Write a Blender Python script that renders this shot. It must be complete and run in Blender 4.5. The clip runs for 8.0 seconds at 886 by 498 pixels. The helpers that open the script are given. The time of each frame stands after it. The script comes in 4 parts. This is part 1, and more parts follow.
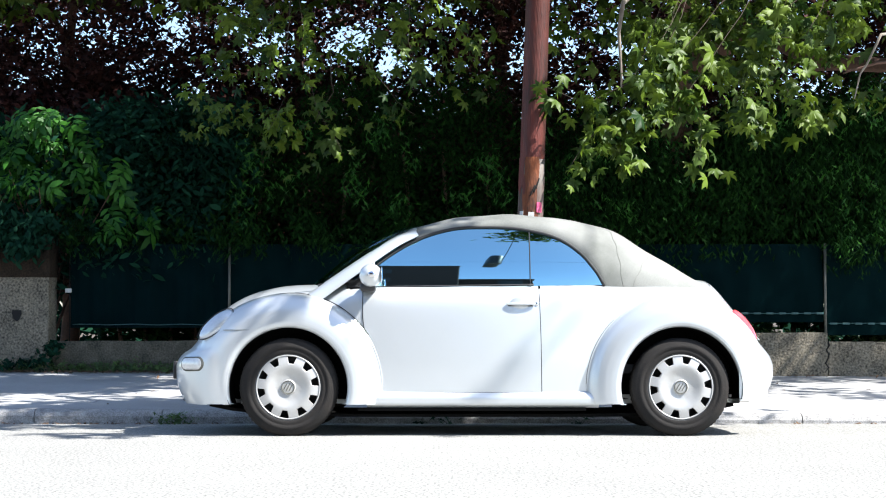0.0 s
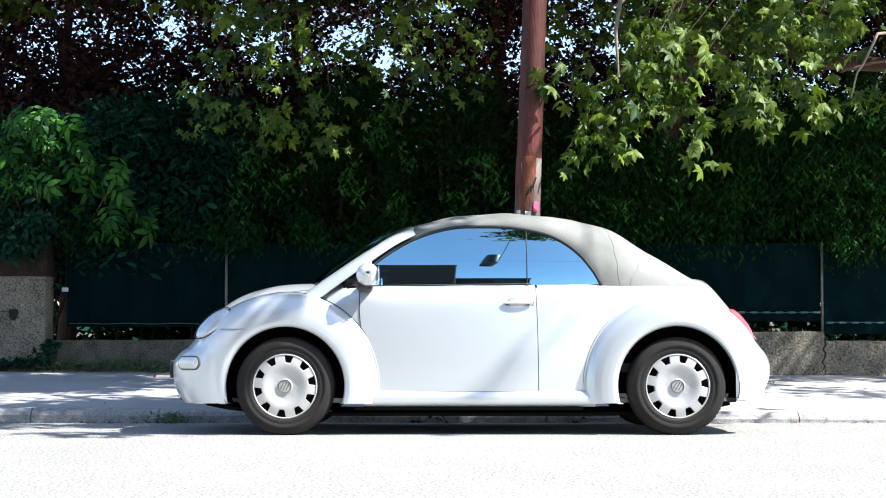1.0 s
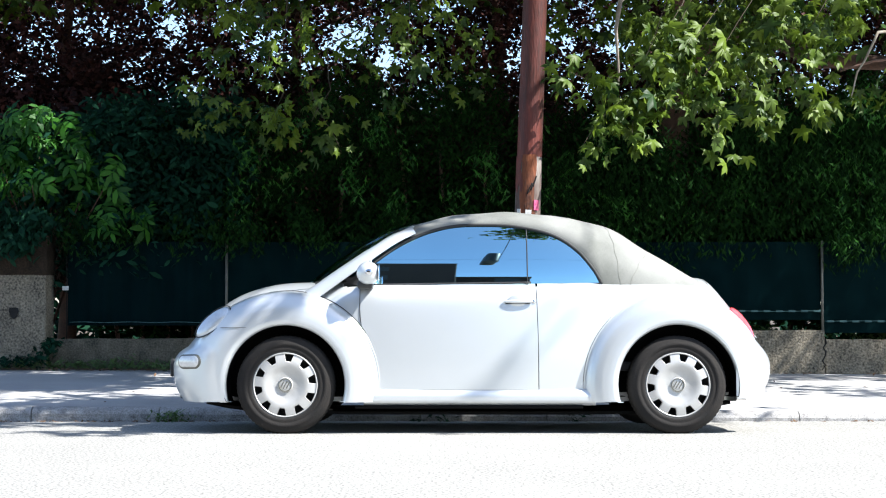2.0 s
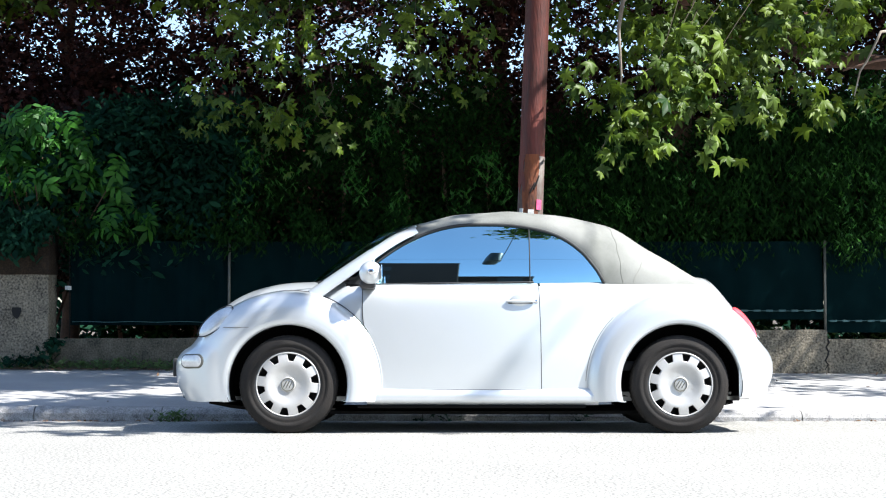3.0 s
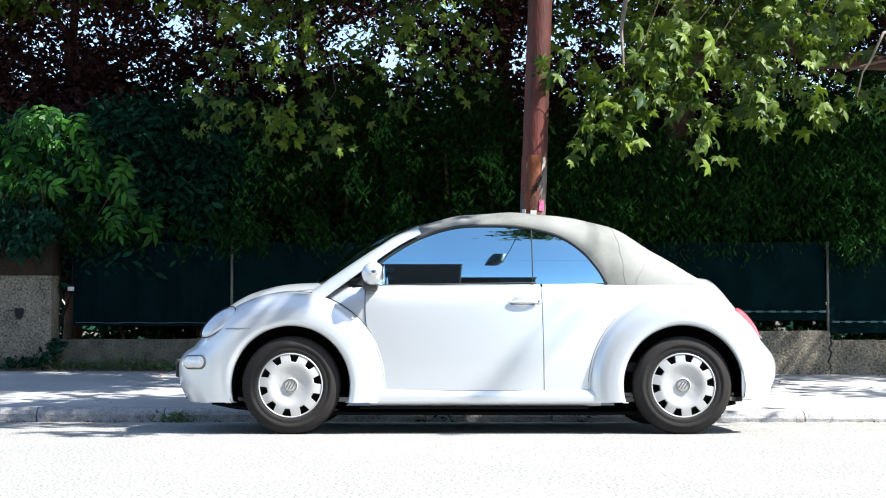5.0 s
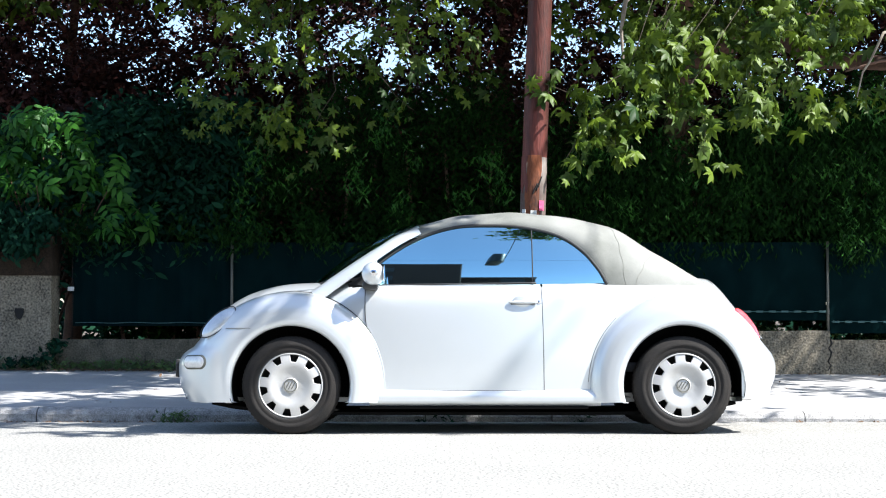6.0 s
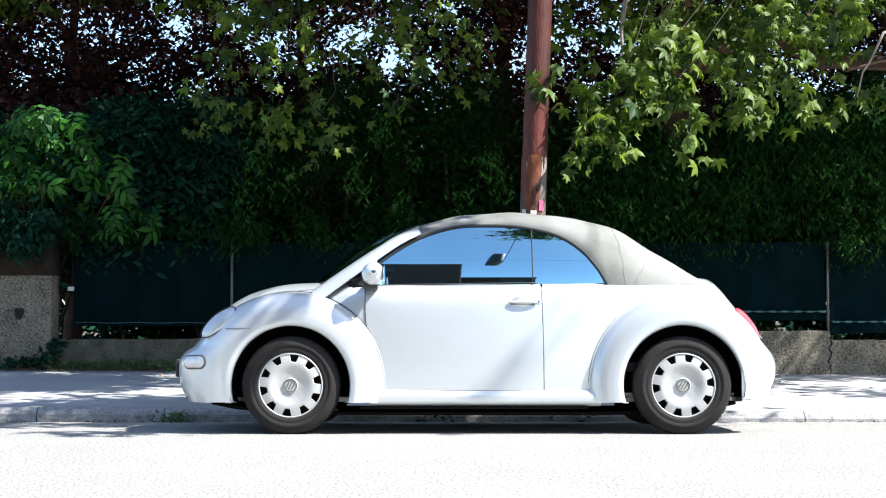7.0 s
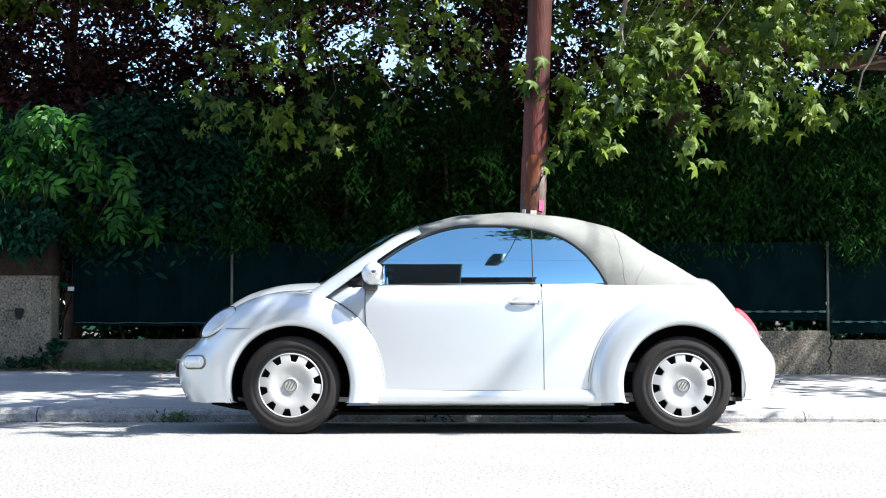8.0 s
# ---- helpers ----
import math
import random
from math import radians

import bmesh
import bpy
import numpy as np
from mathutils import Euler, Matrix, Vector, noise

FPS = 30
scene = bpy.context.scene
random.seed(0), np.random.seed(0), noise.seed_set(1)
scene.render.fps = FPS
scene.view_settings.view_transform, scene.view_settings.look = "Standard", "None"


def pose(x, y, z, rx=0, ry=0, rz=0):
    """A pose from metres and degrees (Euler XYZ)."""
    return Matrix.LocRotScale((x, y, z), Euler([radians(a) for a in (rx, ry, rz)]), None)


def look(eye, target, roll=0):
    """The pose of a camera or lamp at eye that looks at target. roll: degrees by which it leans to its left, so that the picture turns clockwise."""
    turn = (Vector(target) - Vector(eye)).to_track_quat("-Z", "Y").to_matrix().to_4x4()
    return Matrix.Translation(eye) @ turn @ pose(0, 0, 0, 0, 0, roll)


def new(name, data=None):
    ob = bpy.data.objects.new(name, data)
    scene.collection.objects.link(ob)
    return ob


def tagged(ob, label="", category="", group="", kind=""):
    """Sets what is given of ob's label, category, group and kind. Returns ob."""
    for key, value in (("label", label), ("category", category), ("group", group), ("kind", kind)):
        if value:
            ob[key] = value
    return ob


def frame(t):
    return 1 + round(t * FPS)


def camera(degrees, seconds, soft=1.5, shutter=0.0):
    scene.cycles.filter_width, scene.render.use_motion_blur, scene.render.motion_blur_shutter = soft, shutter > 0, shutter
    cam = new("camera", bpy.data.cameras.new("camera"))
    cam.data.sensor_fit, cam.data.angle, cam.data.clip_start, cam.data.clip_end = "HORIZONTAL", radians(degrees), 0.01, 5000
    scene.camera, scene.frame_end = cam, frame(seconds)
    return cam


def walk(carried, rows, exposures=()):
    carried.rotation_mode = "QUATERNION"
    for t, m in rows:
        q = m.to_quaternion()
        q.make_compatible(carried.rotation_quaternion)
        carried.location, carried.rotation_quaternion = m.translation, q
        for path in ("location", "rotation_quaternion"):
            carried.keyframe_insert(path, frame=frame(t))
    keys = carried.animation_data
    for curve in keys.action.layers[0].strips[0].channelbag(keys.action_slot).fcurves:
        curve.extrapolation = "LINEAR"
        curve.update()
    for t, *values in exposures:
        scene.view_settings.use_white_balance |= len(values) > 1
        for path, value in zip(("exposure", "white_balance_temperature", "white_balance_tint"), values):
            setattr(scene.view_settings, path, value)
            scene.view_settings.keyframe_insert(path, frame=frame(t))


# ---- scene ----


# The camera stands still on the road and only turns a little in the hand.
LENS = 32.0
EYE = (0.0, -10.7, 0.82)
PITCH = 2.095
STEP = 0.02095   # degrees of turn for one unit of the small drift below


def aim(dx, dy, roll=0.0):
    return pose(*EYE, 90 + PITCH + dy * STEP, roll, dx * STEP)


cam = camera(LENS, 8.0, soft=1.1)
DRIFT = [(0.0, -4.2, 3.1), (0.25, -6.2, 2.9), (0.5, -7.7, 2.5), (1.0, -9.7, 1.5), (1.5, -10.8, 0.3), (1.7, -10.5, -0.3),
         (2.2, -8.0, -1.2), (2.8, -5.1, -1.6), (3.0, -4.6, -1.6), (3.5, -3.2, -1.4), (3.8, -0.8, -0.4), (4.0, 0.0, 0.0),
         (4.7, 0.0, 0.0), (5.8, 0.0, 0.0), (8.0, 0.0, 0.0)]
walk(cam, [(t, aim(dx, dy)) for t, dx, dy in DRIFT], exposures=[(0.0, 1.56, 6350, 10), (8.0, 1.56, 6350, 10)])

# ---- world and sun ----
SUN_TO = Vector((0.80, -0.28, 1.0)).normalized()
world = bpy.data.worlds.new("world")
scene.world = world
world.use_nodes = True
wn = world.node_tree.nodes
sky = wn.new("ShaderNodeTexSky")
sky.sky_type = "NISHITA"
sky.sun_disc = False
sky.sun_elevation = math.asin(SUN_TO.z)
sky.sun_rotation = math.atan2(SUN_TO.x, SUN_TO.y)
sky.air_density = 1.0
sky.dust_density = 0.8
sky.ozone_density = 2.0
world.node_tree.links.new(sky.outputs[0], wn["Background"].inputs[0])
wn["Background"].inputs[1].default_value = 0.104

sun = new("sun", bpy.data.lights.new("sun", "SUN"))
sun.data.energy = 4.95
sun.data.angle = radians(0.53)
sun.data.color = (1.0, 0.97, 0.92)
sun.matrix_world = look(SUN_TO * 40, (0, 0, 0))


# ---- materials ----


def mat(name, base, rough=0.6, metal=0.0, second=None, scale=8.0, fine=90.0, bump=0.2, amount=0.6, spec=0.5,
        coat=0.0, island=0.0, trans=0.0, grain=0.35, detail=6.0, stretch=(1, 1, 1)):
    """A surface with two scales of variation, fine relief and, where asked, a tint for each leaf."""
    m = bpy.data.materials.new(name)
    m.use_nodes = True
    n, l = m.node_tree.nodes, m.node_tree.links
    b = n["Principled BSDF"]
    tc = n.new("ShaderNodeTexCoord")
    mp = n.new("ShaderNodeMapping")
    mp.inputs["Scale"].default_value = stretch
    l.new(tc.outputs["Object"], mp.inputs[0])
    big, small = n.new("ShaderNodeTexNoise"), n.new("ShaderNodeTexNoise")
    for t, s, d in ((big, scale, detail), (small, fine, 3.0)):
        t.inputs["Scale"].default_value, t.inputs["Detail"].default_value = s, d
        l.new(mp.outputs[0], t.inputs["Vector"])
    ramp = n.new("ShaderNodeMapRange")
    ramp.inputs[1].default_value, ramp.inputs[2].default_value = 0.36, 0.66
    mixf = n.new("ShaderNodeMath")
    mixf.operation = "MULTIPLY_ADD"
    l.new(big.outputs[0], mixf.inputs[0])
    mixf.inputs[1].default_value = 1 - grain
    half = n.new("ShaderNodeMath")
    half.operation = "MULTIPLY"
    half.inputs[1].default_value = grain
    l.new(small.outputs[0], half.inputs[0])
    l.new(half.outputs[0], mixf.inputs[2])
    l.new(mixf.outputs[0], ramp.inputs[0])
    fac = ramp.outputs[0]
    if island:
        geo = n.new("ShaderNodeNewGeometry")
        fac = geo.outputs["Random Per Island"]
    mix = n.new("ShaderNodeMix")
    mix.data_type = "RGBA"
    mix.inputs[6].default_value = (*base, 1)
    second = second or tuple(c * (1 - 0.25 * amount) for c in base)
    mix.inputs[7].default_value = (*second, 1)
    l.new(fac, mix.inputs[0])
    l.new(mix.outputs[2], b.inputs["Base Color"])
    b.inputs["Roughness"].default_value = rough
    b.inputs["Metallic"].default_value = metal
    b.inputs["Specular IOR Level"].default_value = spec
    b.inputs["Coat Weight"].default_value = coat
    b.inputs["Coat Roughness"].default_value = 0.06
    if bump:
        bp = n.new("ShaderNodeBump")
        bp.inputs["Strength"].default_value = bump
        bp.inputs["Distance"].default_value = 0.01
        l.new(small.outputs[0], bp.inputs["Height"])
        l.new(bp.outputs[0], b.inputs["Normal"])
    if trans:
        tr = n.new("ShaderNodeBsdfTranslucent")
        l.new(mix.outputs[2], tr.inputs[0])
        ms = n.new("ShaderNodeMixShader")
        ms.inputs[0].default_value = trans
        l.new(b.outputs[0], ms.inputs[1])
        l.new(tr.outputs[0], ms.inputs[2])
        l.new(ms.outputs[0], n["Material Output"].inputs[0])
    return m


def glass(name, tint, gloss):
    """A thin pane: it lets tinted light through and mirrors the sky."""
    m = bpy.data.materials.new(name)
    m.use_nodes = True
    n, l = m.node_tree.nodes, m.node_tree.links
    n.remove(n["Principled BSDF"])
    tr, gl, ms = n.new("ShaderNodeBsdfTransparent"), n.new("ShaderNodeBsdfGlossy"), n.new("ShaderNodeMixShader")
    tr.inputs[0].default_value = (*tint, 1)
    gl.inputs["Roughness"].default_value = 0.015
    gl.inputs["Color"].default_value = (0.55, 0.90, 1.0, 1)
    lw = n.new("ShaderNodeFresnel")
    lw.inputs[0].default_value = 1.5
    add = n.new("ShaderNodeMath")
    add.inputs[1].default_value = gloss
    l.new(lw.outputs[0], add.inputs[0])
    l.new(add.outputs[0], ms.inputs[0])
    l.new(tr.outputs[0], ms.inputs[1])
    l.new(gl.outputs[0], ms.inputs[2])
    l.new(ms.outputs[0], n["Material Output"].inputs[0])
    return m


M_ROAD = mat("asphalt", (0.355, 0.348, 0.325), 0.9, second=(0.115, 0.113, 0.104), scale=1.3, fine=62, bump=0.5, grain=0.92)
M_PAVE = mat("pavement_asphalt", (0.42, 0.415, 0.41), 0.9, second=(0.28, 0.275, 0.27), scale=1.1, fine=90, bump=0.5, grain=0.5)
M_KERB = mat("kerb_granite", (0.44, 0.43, 0.42), 0.85, second=(0.13, 0.127, 0.122), scale=16, fine=110, bump=0.5, grain=0.6)
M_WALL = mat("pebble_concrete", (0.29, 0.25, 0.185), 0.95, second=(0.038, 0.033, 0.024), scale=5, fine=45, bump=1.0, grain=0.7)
# left stretch of the low wall: moss, with its shade mixed into the colour
M_MOSS_SHADED = mat("mossy_shaded_concrete", (0.15, 0.13, 0.095), 0.95, second=(0.03, 0.03, 0.02), scale=7, fine=55, bump=1.0, grain=0.6)
# the pillar's upper band: shade of overhanging leaves put into a darker colour
M_BAND_SHADED = mat("leaf_shaded_concrete", (0.042, 0.028, 0.018), 0.95, second=(0.014, 0.011, 0.008), scale=6, fine=50, bump=0.9, grain=0.6, spec=0.2)
M_SOIL = mat("soil", (0.09, 0.07, 0.05), 1.0, second=(0.05, 0.045, 0.03), scale=3, fine=40, bump=0.6)
M_NET = mat("green_netting", (0.003, 0.012, 0.013), 1.0, second=(0.002, 0.008, 0.009), scale=4, fine=220, bump=0.2, spec=0.0)
M_BAND = mat("netting_band", (0.05, 0.12, 0.12), 0.7, second=(0.03, 0.08, 0.085), scale=30)
M_POST = mat("galvanised_post", (0.13, 0.13, 0.11), 0.6, metal=0.3, scale=15)
M_POLE = mat("red_brown_pole", (0.15, 0.030, 0.020), 0.55, spec=0.35, second=(0.035, 0.012, 0.009), scale=6, fine=70, bump=0.6, grain=0.25, stretch=(1, 1, 0.18))
M_POLEWOOD = mat("bare_pole_wood", (0.23, 0.065, 0.022), 0.85, second=(0.05, 0.02, 0.012), scale=9, fine=70, bump=0.6, stretch=(1, 1, 0.3))
M_POLEBASE = mat("grey_pole_foot", (0.15, 0.135, 0.12), 0.7, second=(0.07, 0.03, 0.02), scale=10, fine=60, bump=0.4, stretch=(1, 1, 0.3))
M_PAPER = mat("paper", (0.75, 0.74, 0.7), 0.8, second=(0.5, 0.49, 0.47), scale=40)
M_PINK = mat("pink_sticker", (0.42, 0.03, 0.12), 0.6, second=(0.6, 0.1, 0.2), scale=30)
M_DARK = mat("shadowy_dark", (0.012, 0.011, 0.01), 0.9, scale=10)

M_PAINT = mat("silver_white_paint", (0.625, 0.65, 0.66), 0.33, metal=0.46, second=(0.60, 0.625, 0.635), scale=2.0, fine=400, bump=0.0, coat=0.7, amount=0.2)
M_SEAM = mat("rubber_seal", (0.02, 0.02, 0.021), 0.7, scale=20, bump=0)
M_TYRE = mat("tyre_rubber", (0.014, 0.0135, 0.013), 0.85, spec=0.25, second=(0.022, 0.019, 0.017), scale=9, fine=90, bump=0.2)
M_CAP = mat("hubcap_silver", (0.50, 0.495, 0.48), 0.4, metal=0.35, second=(0.43, 0.425, 0.41), scale=5, fine=150, bump=0.0)
M_BLACK = mat("black_plastic", (0.018, 0.018, 0.019), 0.55, second=(0.03, 0.03, 0.03), scale=12, bump=0.1)
M_TOP = mat("soft_top_cloth", (0.265, 0.268, 0.25), 0.95, second=(0.085, 0.09, 0.08), scale=1.7, fine=300, bump=0.25, spec=0.15)
M_GLASS = glass("side_glass", (0.10, 0.13, 0.14), 0.62)
M_SCREEN = glass("windscreen_glass", (0.35, 0.42, 0.42), 0.02)
M_LENS = mat("lamp_lens", (0.62, 0.66, 0.70), 0.2, metal=0.35, second=(0.48, 0.52, 0.56), scale=20, coat=1.0, bump=0)
M_CLEAR = mat("indicator_lens", (0.75, 0.75, 0.74), 0.15, metal=0.2, second=(0.6, 0.6, 0.6), scale=60, coat=1.0, bump=0)
M_RED = mat("red_lens", (0.8, 0.13, 0.15), 0.15, second=(0.6, 0.04, 0.05), scale=20, coat=1.0, bump=0)
M_CHROME = mat("chrome", (0.75, 0.75, 0.76), 0.12, metal=1.0, scale=10, bump=0, amount=0.1)
M_LINER = mat("arch_lining", (0.006, 0.006, 0.006), 0.95, scale=12, bump=0.1, spec=0.1)
M_SEAT = mat("dark_upholstery", (0.03, 0.03, 0.033), 0.9, scale=30, bump=0.2)

M_PLANE = mat("plane_leaf", (0.115, 0.175, 0.013), 0.5, second=(0.012, 0.040, 0.006), spec=0.25, island=1, trans=0.22, bump=0)
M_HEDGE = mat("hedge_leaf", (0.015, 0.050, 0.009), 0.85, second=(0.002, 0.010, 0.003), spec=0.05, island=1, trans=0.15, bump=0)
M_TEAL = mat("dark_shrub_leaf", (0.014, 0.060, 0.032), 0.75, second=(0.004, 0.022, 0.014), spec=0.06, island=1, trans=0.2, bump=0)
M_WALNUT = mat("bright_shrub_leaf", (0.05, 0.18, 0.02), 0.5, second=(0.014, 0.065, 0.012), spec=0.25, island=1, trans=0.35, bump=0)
M_COPPER = mat("copper_leaf", (0.062, 0.021, 0.017), 0.7, spec=0.15, second=(0.018, 0.009, 0.009), island=1, trans=0.12, bump=0)
M_WEED = mat("weed_leaf", (0.09, 0.16, 0.04), 0.6, second=(0.05, 0.10, 0.03), island=1, trans=0.3, bump=0)
M_DRY = mat("dry_leaf", (0.16, 0.09, 0.045), 0.8, second=(0.09, 0.055, 0.035), island=1, trans=0.1, bump=0)
M_BARK = mat("plane_bark", (0.13, 0.065, 0.042), 0.9, second=(0.055, 0.035, 0.027), scale=5, fine=40, bump=0.6)
M_TWIG = mat("pale_twig", (0.3, 0.27, 0.22), 0.85, second=(0.17, 0.13, 0.1), scale=12, bump=0.3)
M_HOUSE = mat("render_plaster", (0.035, 0.020, 0.016), 0.9, second=(0.022, 0.014, 0.012), scale=2, bump=0.2)
M_TWIGDARK = mat("dark_twig", (0.06, 0.045, 0.03), 0.9, scale=12, bump=0.3)
M_ROOF = mat("roof_tile", (0.06, 0.05, 0.045), 0.9, scale=4, bump=0.3)


# ---- builders ----
def mesh_of(name, verts, faces, material, smooth=True):
    me = bpy.data.meshes.new(name)
    me.from_pydata([tuple(v) for v in verts], [], faces)
    me.materials.append(material)
    if smooth:
        me.polygons.foreach_set("use_smooth", [True] * len(me.polygons))
    me.update()
    return me


def put(name, me, parent=None, label=""):
    ob = new(name, me)
    if parent is not None:
        ob.parent = parent
    return tagged(ob, label)


def part(name, bm, material, parent=None, label="", smooth=True):
    bmesh.ops.recalc_face_normals(bm, faces=bm.faces[:])
    me = bpy.data.meshes.new(name)
    bm.to_mesh(me)
    bm.free()
    me.materials.append(material)
    if smooth:
        me.polygons.foreach_set("use_smooth", [True] * len(me.polygons))
    return put(name, me, parent, label)


def sheet(name, fn, nu, nv, material, parent=None, label="", thick=0.0, keep=None, offset=0.0, bevel=False):
    """A curved sheet fn(u, v), u and v from 0 to 1, with a thickness where asked."""
    verts = [fn(i / nu, j / nv) for i in range(nu + 1) for j in range(nv + 1)]
    faces = []
    for i in range(nu):
        for j in range(nv):
            if keep is None or keep((i + 0.5) / nu, (j + 0.5) / nv):
                a = i * (nv + 1) + j
                faces.append((a, a + nv + 1, a + nv + 2, a + 1))
    ob = put(name, mesh_of(name, verts, faces, material), parent, label)
    if thick:
        mod = ob.modifiers.new("thickness", "SOLIDIFY")
        mod.thickness, mod.offset = thick, offset
        ob.modifiers.new("crisp_edges", "EDGE_SPLIT").split_angle = radians(40)
    return ob


def box_bm(size, at=(0, 0, 0), bevel=0.0, segs=2, bm=None, rot=None):
    bm = bm or bmesh.new()
    m = Matrix.Translation(at) @ (rot or Matrix()) @ Matrix.Diagonal((*size, 1))
    got = bmesh.ops.create_cube(bm, size=1, matrix=m)
    if bevel:
        edges = list({e for v in got["verts"] for e in v.link_edges})
        bmesh.ops.bevel(bm, geom=edges, offset=bevel, segments=segs, affect="EDGES", profile=0.5)
    return bm


def pill_bm(length, height, depth, at, rot):
    """A flat oblong with round ends and a domed face."""
    bm = bmesh.new()
    m = Matrix.Translation(at) @ rot
    rows = []
    for inset, z in ((0.0, -depth), (0.0, 0.3 * depth), (0.004, 0.7 * depth), (0.012, depth)):
        ring = []
        for k in range(28):
            a = 2 * math.pi * k / 28
            r = height / 2 - inset
            ring.append(bm.verts.new(m @ Vector((math.copysign(length / 2 - height / 2, math.cos(a)) + r * math.cos(a), r * math.sin(a), z))))
        rows.append(ring)
    for a, b in zip(rows, rows[1:]):
        for k in range(28):
            bm.faces.new((a[k], a[(k + 1) % 28], b[(k + 1) % 28], b[k]))
    bm.faces.new(rows[-1])
    return bm


def blob_bm(radii, at=(0, 0, 0), rot=None, seg=28, rings=16, bm=None):
    bm = bm or bmesh.new()
    m = Matrix.Translation(at) @ (rot or Matrix()) @ Matrix.Diagonal((*radii, 1))
    bmesh.ops.create_uvsphere(bm, u_segments=seg, v_segments=rings, radius=1, matrix=m)
    return bm


def tube(name, pts, radii, material, parent=None, label="", sides=8):
    """A tapered round tube along a path."""
    pts = [Vector(p) for p in pts]
    radii = [float(radii)] * len(pts) if isinstance(radii, (int, float)) else [float(r) for r in radii]
    verts, faces = [], []
    side = None
    for i, p in enumerate(pts):
        d = (pts[min(i + 1, len(pts) - 1)] - pts[max(i - 1, 0)]).normalized()
        if side is None:
            side = d.orthogonal().normalized()
        side = (side - d * side.dot(d)).normalized()
        up = d.cross(side)
        for k in range(sides):
            a = 2 * math.pi * k / sides
            verts.append(p + radii[i] * (math.cos(a) * side + math.sin(a) * up))
    for i in range(len(pts) - 1):
        for k in range(sides):
            a, b = i * sides + k, i * sides + (k + 1) % sides
            faces.append((a, b, b + sides, a + sides))
    faces.append(tuple(range(sides))[::-1])
    faces.append(tuple((len(pts) - 1) * sides + k for k in range(sides)))
    return put(name, mesh_of(name, verts, faces, material), parent, label)


def lathe(name, profile, material, parent=None, label="", seg=56, at=(0, 0, 0), closed=False, tread=9.0):
    """Turns a profile of (radius, y) about the y axis; past the radius tread every other step is notched."""
    n = len(profile)
    verts = []
    for k in range(seg):
        a = 2 * math.pi * k / seg
        for r, y in profile:
            q = r - 0.005 * (k % 2) if r > tread else r
            verts.append((at[0] + q * math.cos(a), at[1] + y, at[2] + q * math.sin(a)))
    faces = []
    for k in range(seg):
        for j in range(n if closed else n - 1):
            a, b = k * n + j, ((k + 1) % seg) * n + j
            a2, b2 = k * n + (j + 1) % n, ((k + 1) % seg) * n + (j + 1) % n
            faces.append((a, b, b2, a2))
    return put(name, mesh_of(name, verts, faces, material), parent, label)


def curve(xs, ys):
    """A smooth curve through a few control values (monotone cubic)."""
    xs, ys = np.array(xs, float), np.array(ys, float)
    d = np.diff(ys) / np.diff(xs)
    m = np.concatenate(([d[0]], (d[1:] + d[:-1]) / 2, [d[-1]]))
    for i in range(len(d)):
        if d[i] == 0 or (i and d[i] * d[i - 1] < 0):
            m[i] = 0
    def f(x):
        x = min(max(x, xs[0]), xs[-1])
        i = min(max(int(np.searchsorted(xs, x)) - 1, 0), len(d) - 1)
        h = xs[i + 1] - xs[i]
        t = (x - xs[i]) / h
        return float((2 * t**3 - 3 * t**2 + 1) * ys[i] + (t**3 - 2 * t**2 + t) * h * m[i]
                     + (-2 * t**3 + 3 * t**2) * ys[i + 1] + (t**3 - t**2) * h * m[i + 1])
    return f


def thing(name, label, category, m=None, group="", kind=""):
    ob = new(name)
    ob.empty_display_size = 0.1
    if m is not None:
        ob.matrix_basis = m
    return tagged(ob, label, category, group, kind)


# ---- ground, road, pavement ----
CAMBER = 0.033
KERB_Y, WALL_Y = 1.04, 5.8


def road_z(x, y):
    return -CAMBER * (y + 0.8) if y > -0.8 else 0.0


def pave_z(x, y):
    return 0.018 - 0.006 * x + 0.021 * (y - KERB_Y)


ground = tagged(put("ground", mesh_of("ground", [(-900, -900, -0.45), (900, -900, -0.45), (900, 1500, -0.45), (-900, 1500, -0.45)],
                                     [(0, 1, 2, 3)], M_SOIL, False)), "bare brown earth under the gardens", "ground", kind="structure")
road_y = [-60, -30, -12, -6, -3, -1.5, -0.8, 0, 0.6, KERB_Y + 0.05]
road = sheet("road", lambda u, v: ((u - 0.5) * 160, road_y[round(v * 9)], road_z(0, road_y[round(v * 9)])), 40, 9, M_ROAD)
tagged(road, "sunlit pale worn asphalt road", "road", kind="structure")
pavement = sheet("pavement", lambda u, v: ((u - 0.5) * 80, KERB_Y + 0.13 + v * (WALL_Y + 0.3 - KERB_Y),
                                           pave_z((u - 0.5) * 80, KERB_Y + v * (WALL_Y - KERB_Y))), 40, 10, M_PAVE)
tagged(pavement, "grey asphalt footway with dappled tree shade", "pavement", kind="structure")
garden = sheet("garden_ground", lambda u, v: ((u - 0.5) * 80, WALL_Y + 0.1 + v * 40, 0.12 + 0.05 * math.sin(7 * u + 5 * v)), 20, 10, M_SOIL)
tagged(garden, "dark garden soil behind the low wall", "ground", kind="structure")

# kerb stones, each about a metre long
kerb = thing("kerb", "row of worn grey granite kerb stones", "kerb", kind="structure")


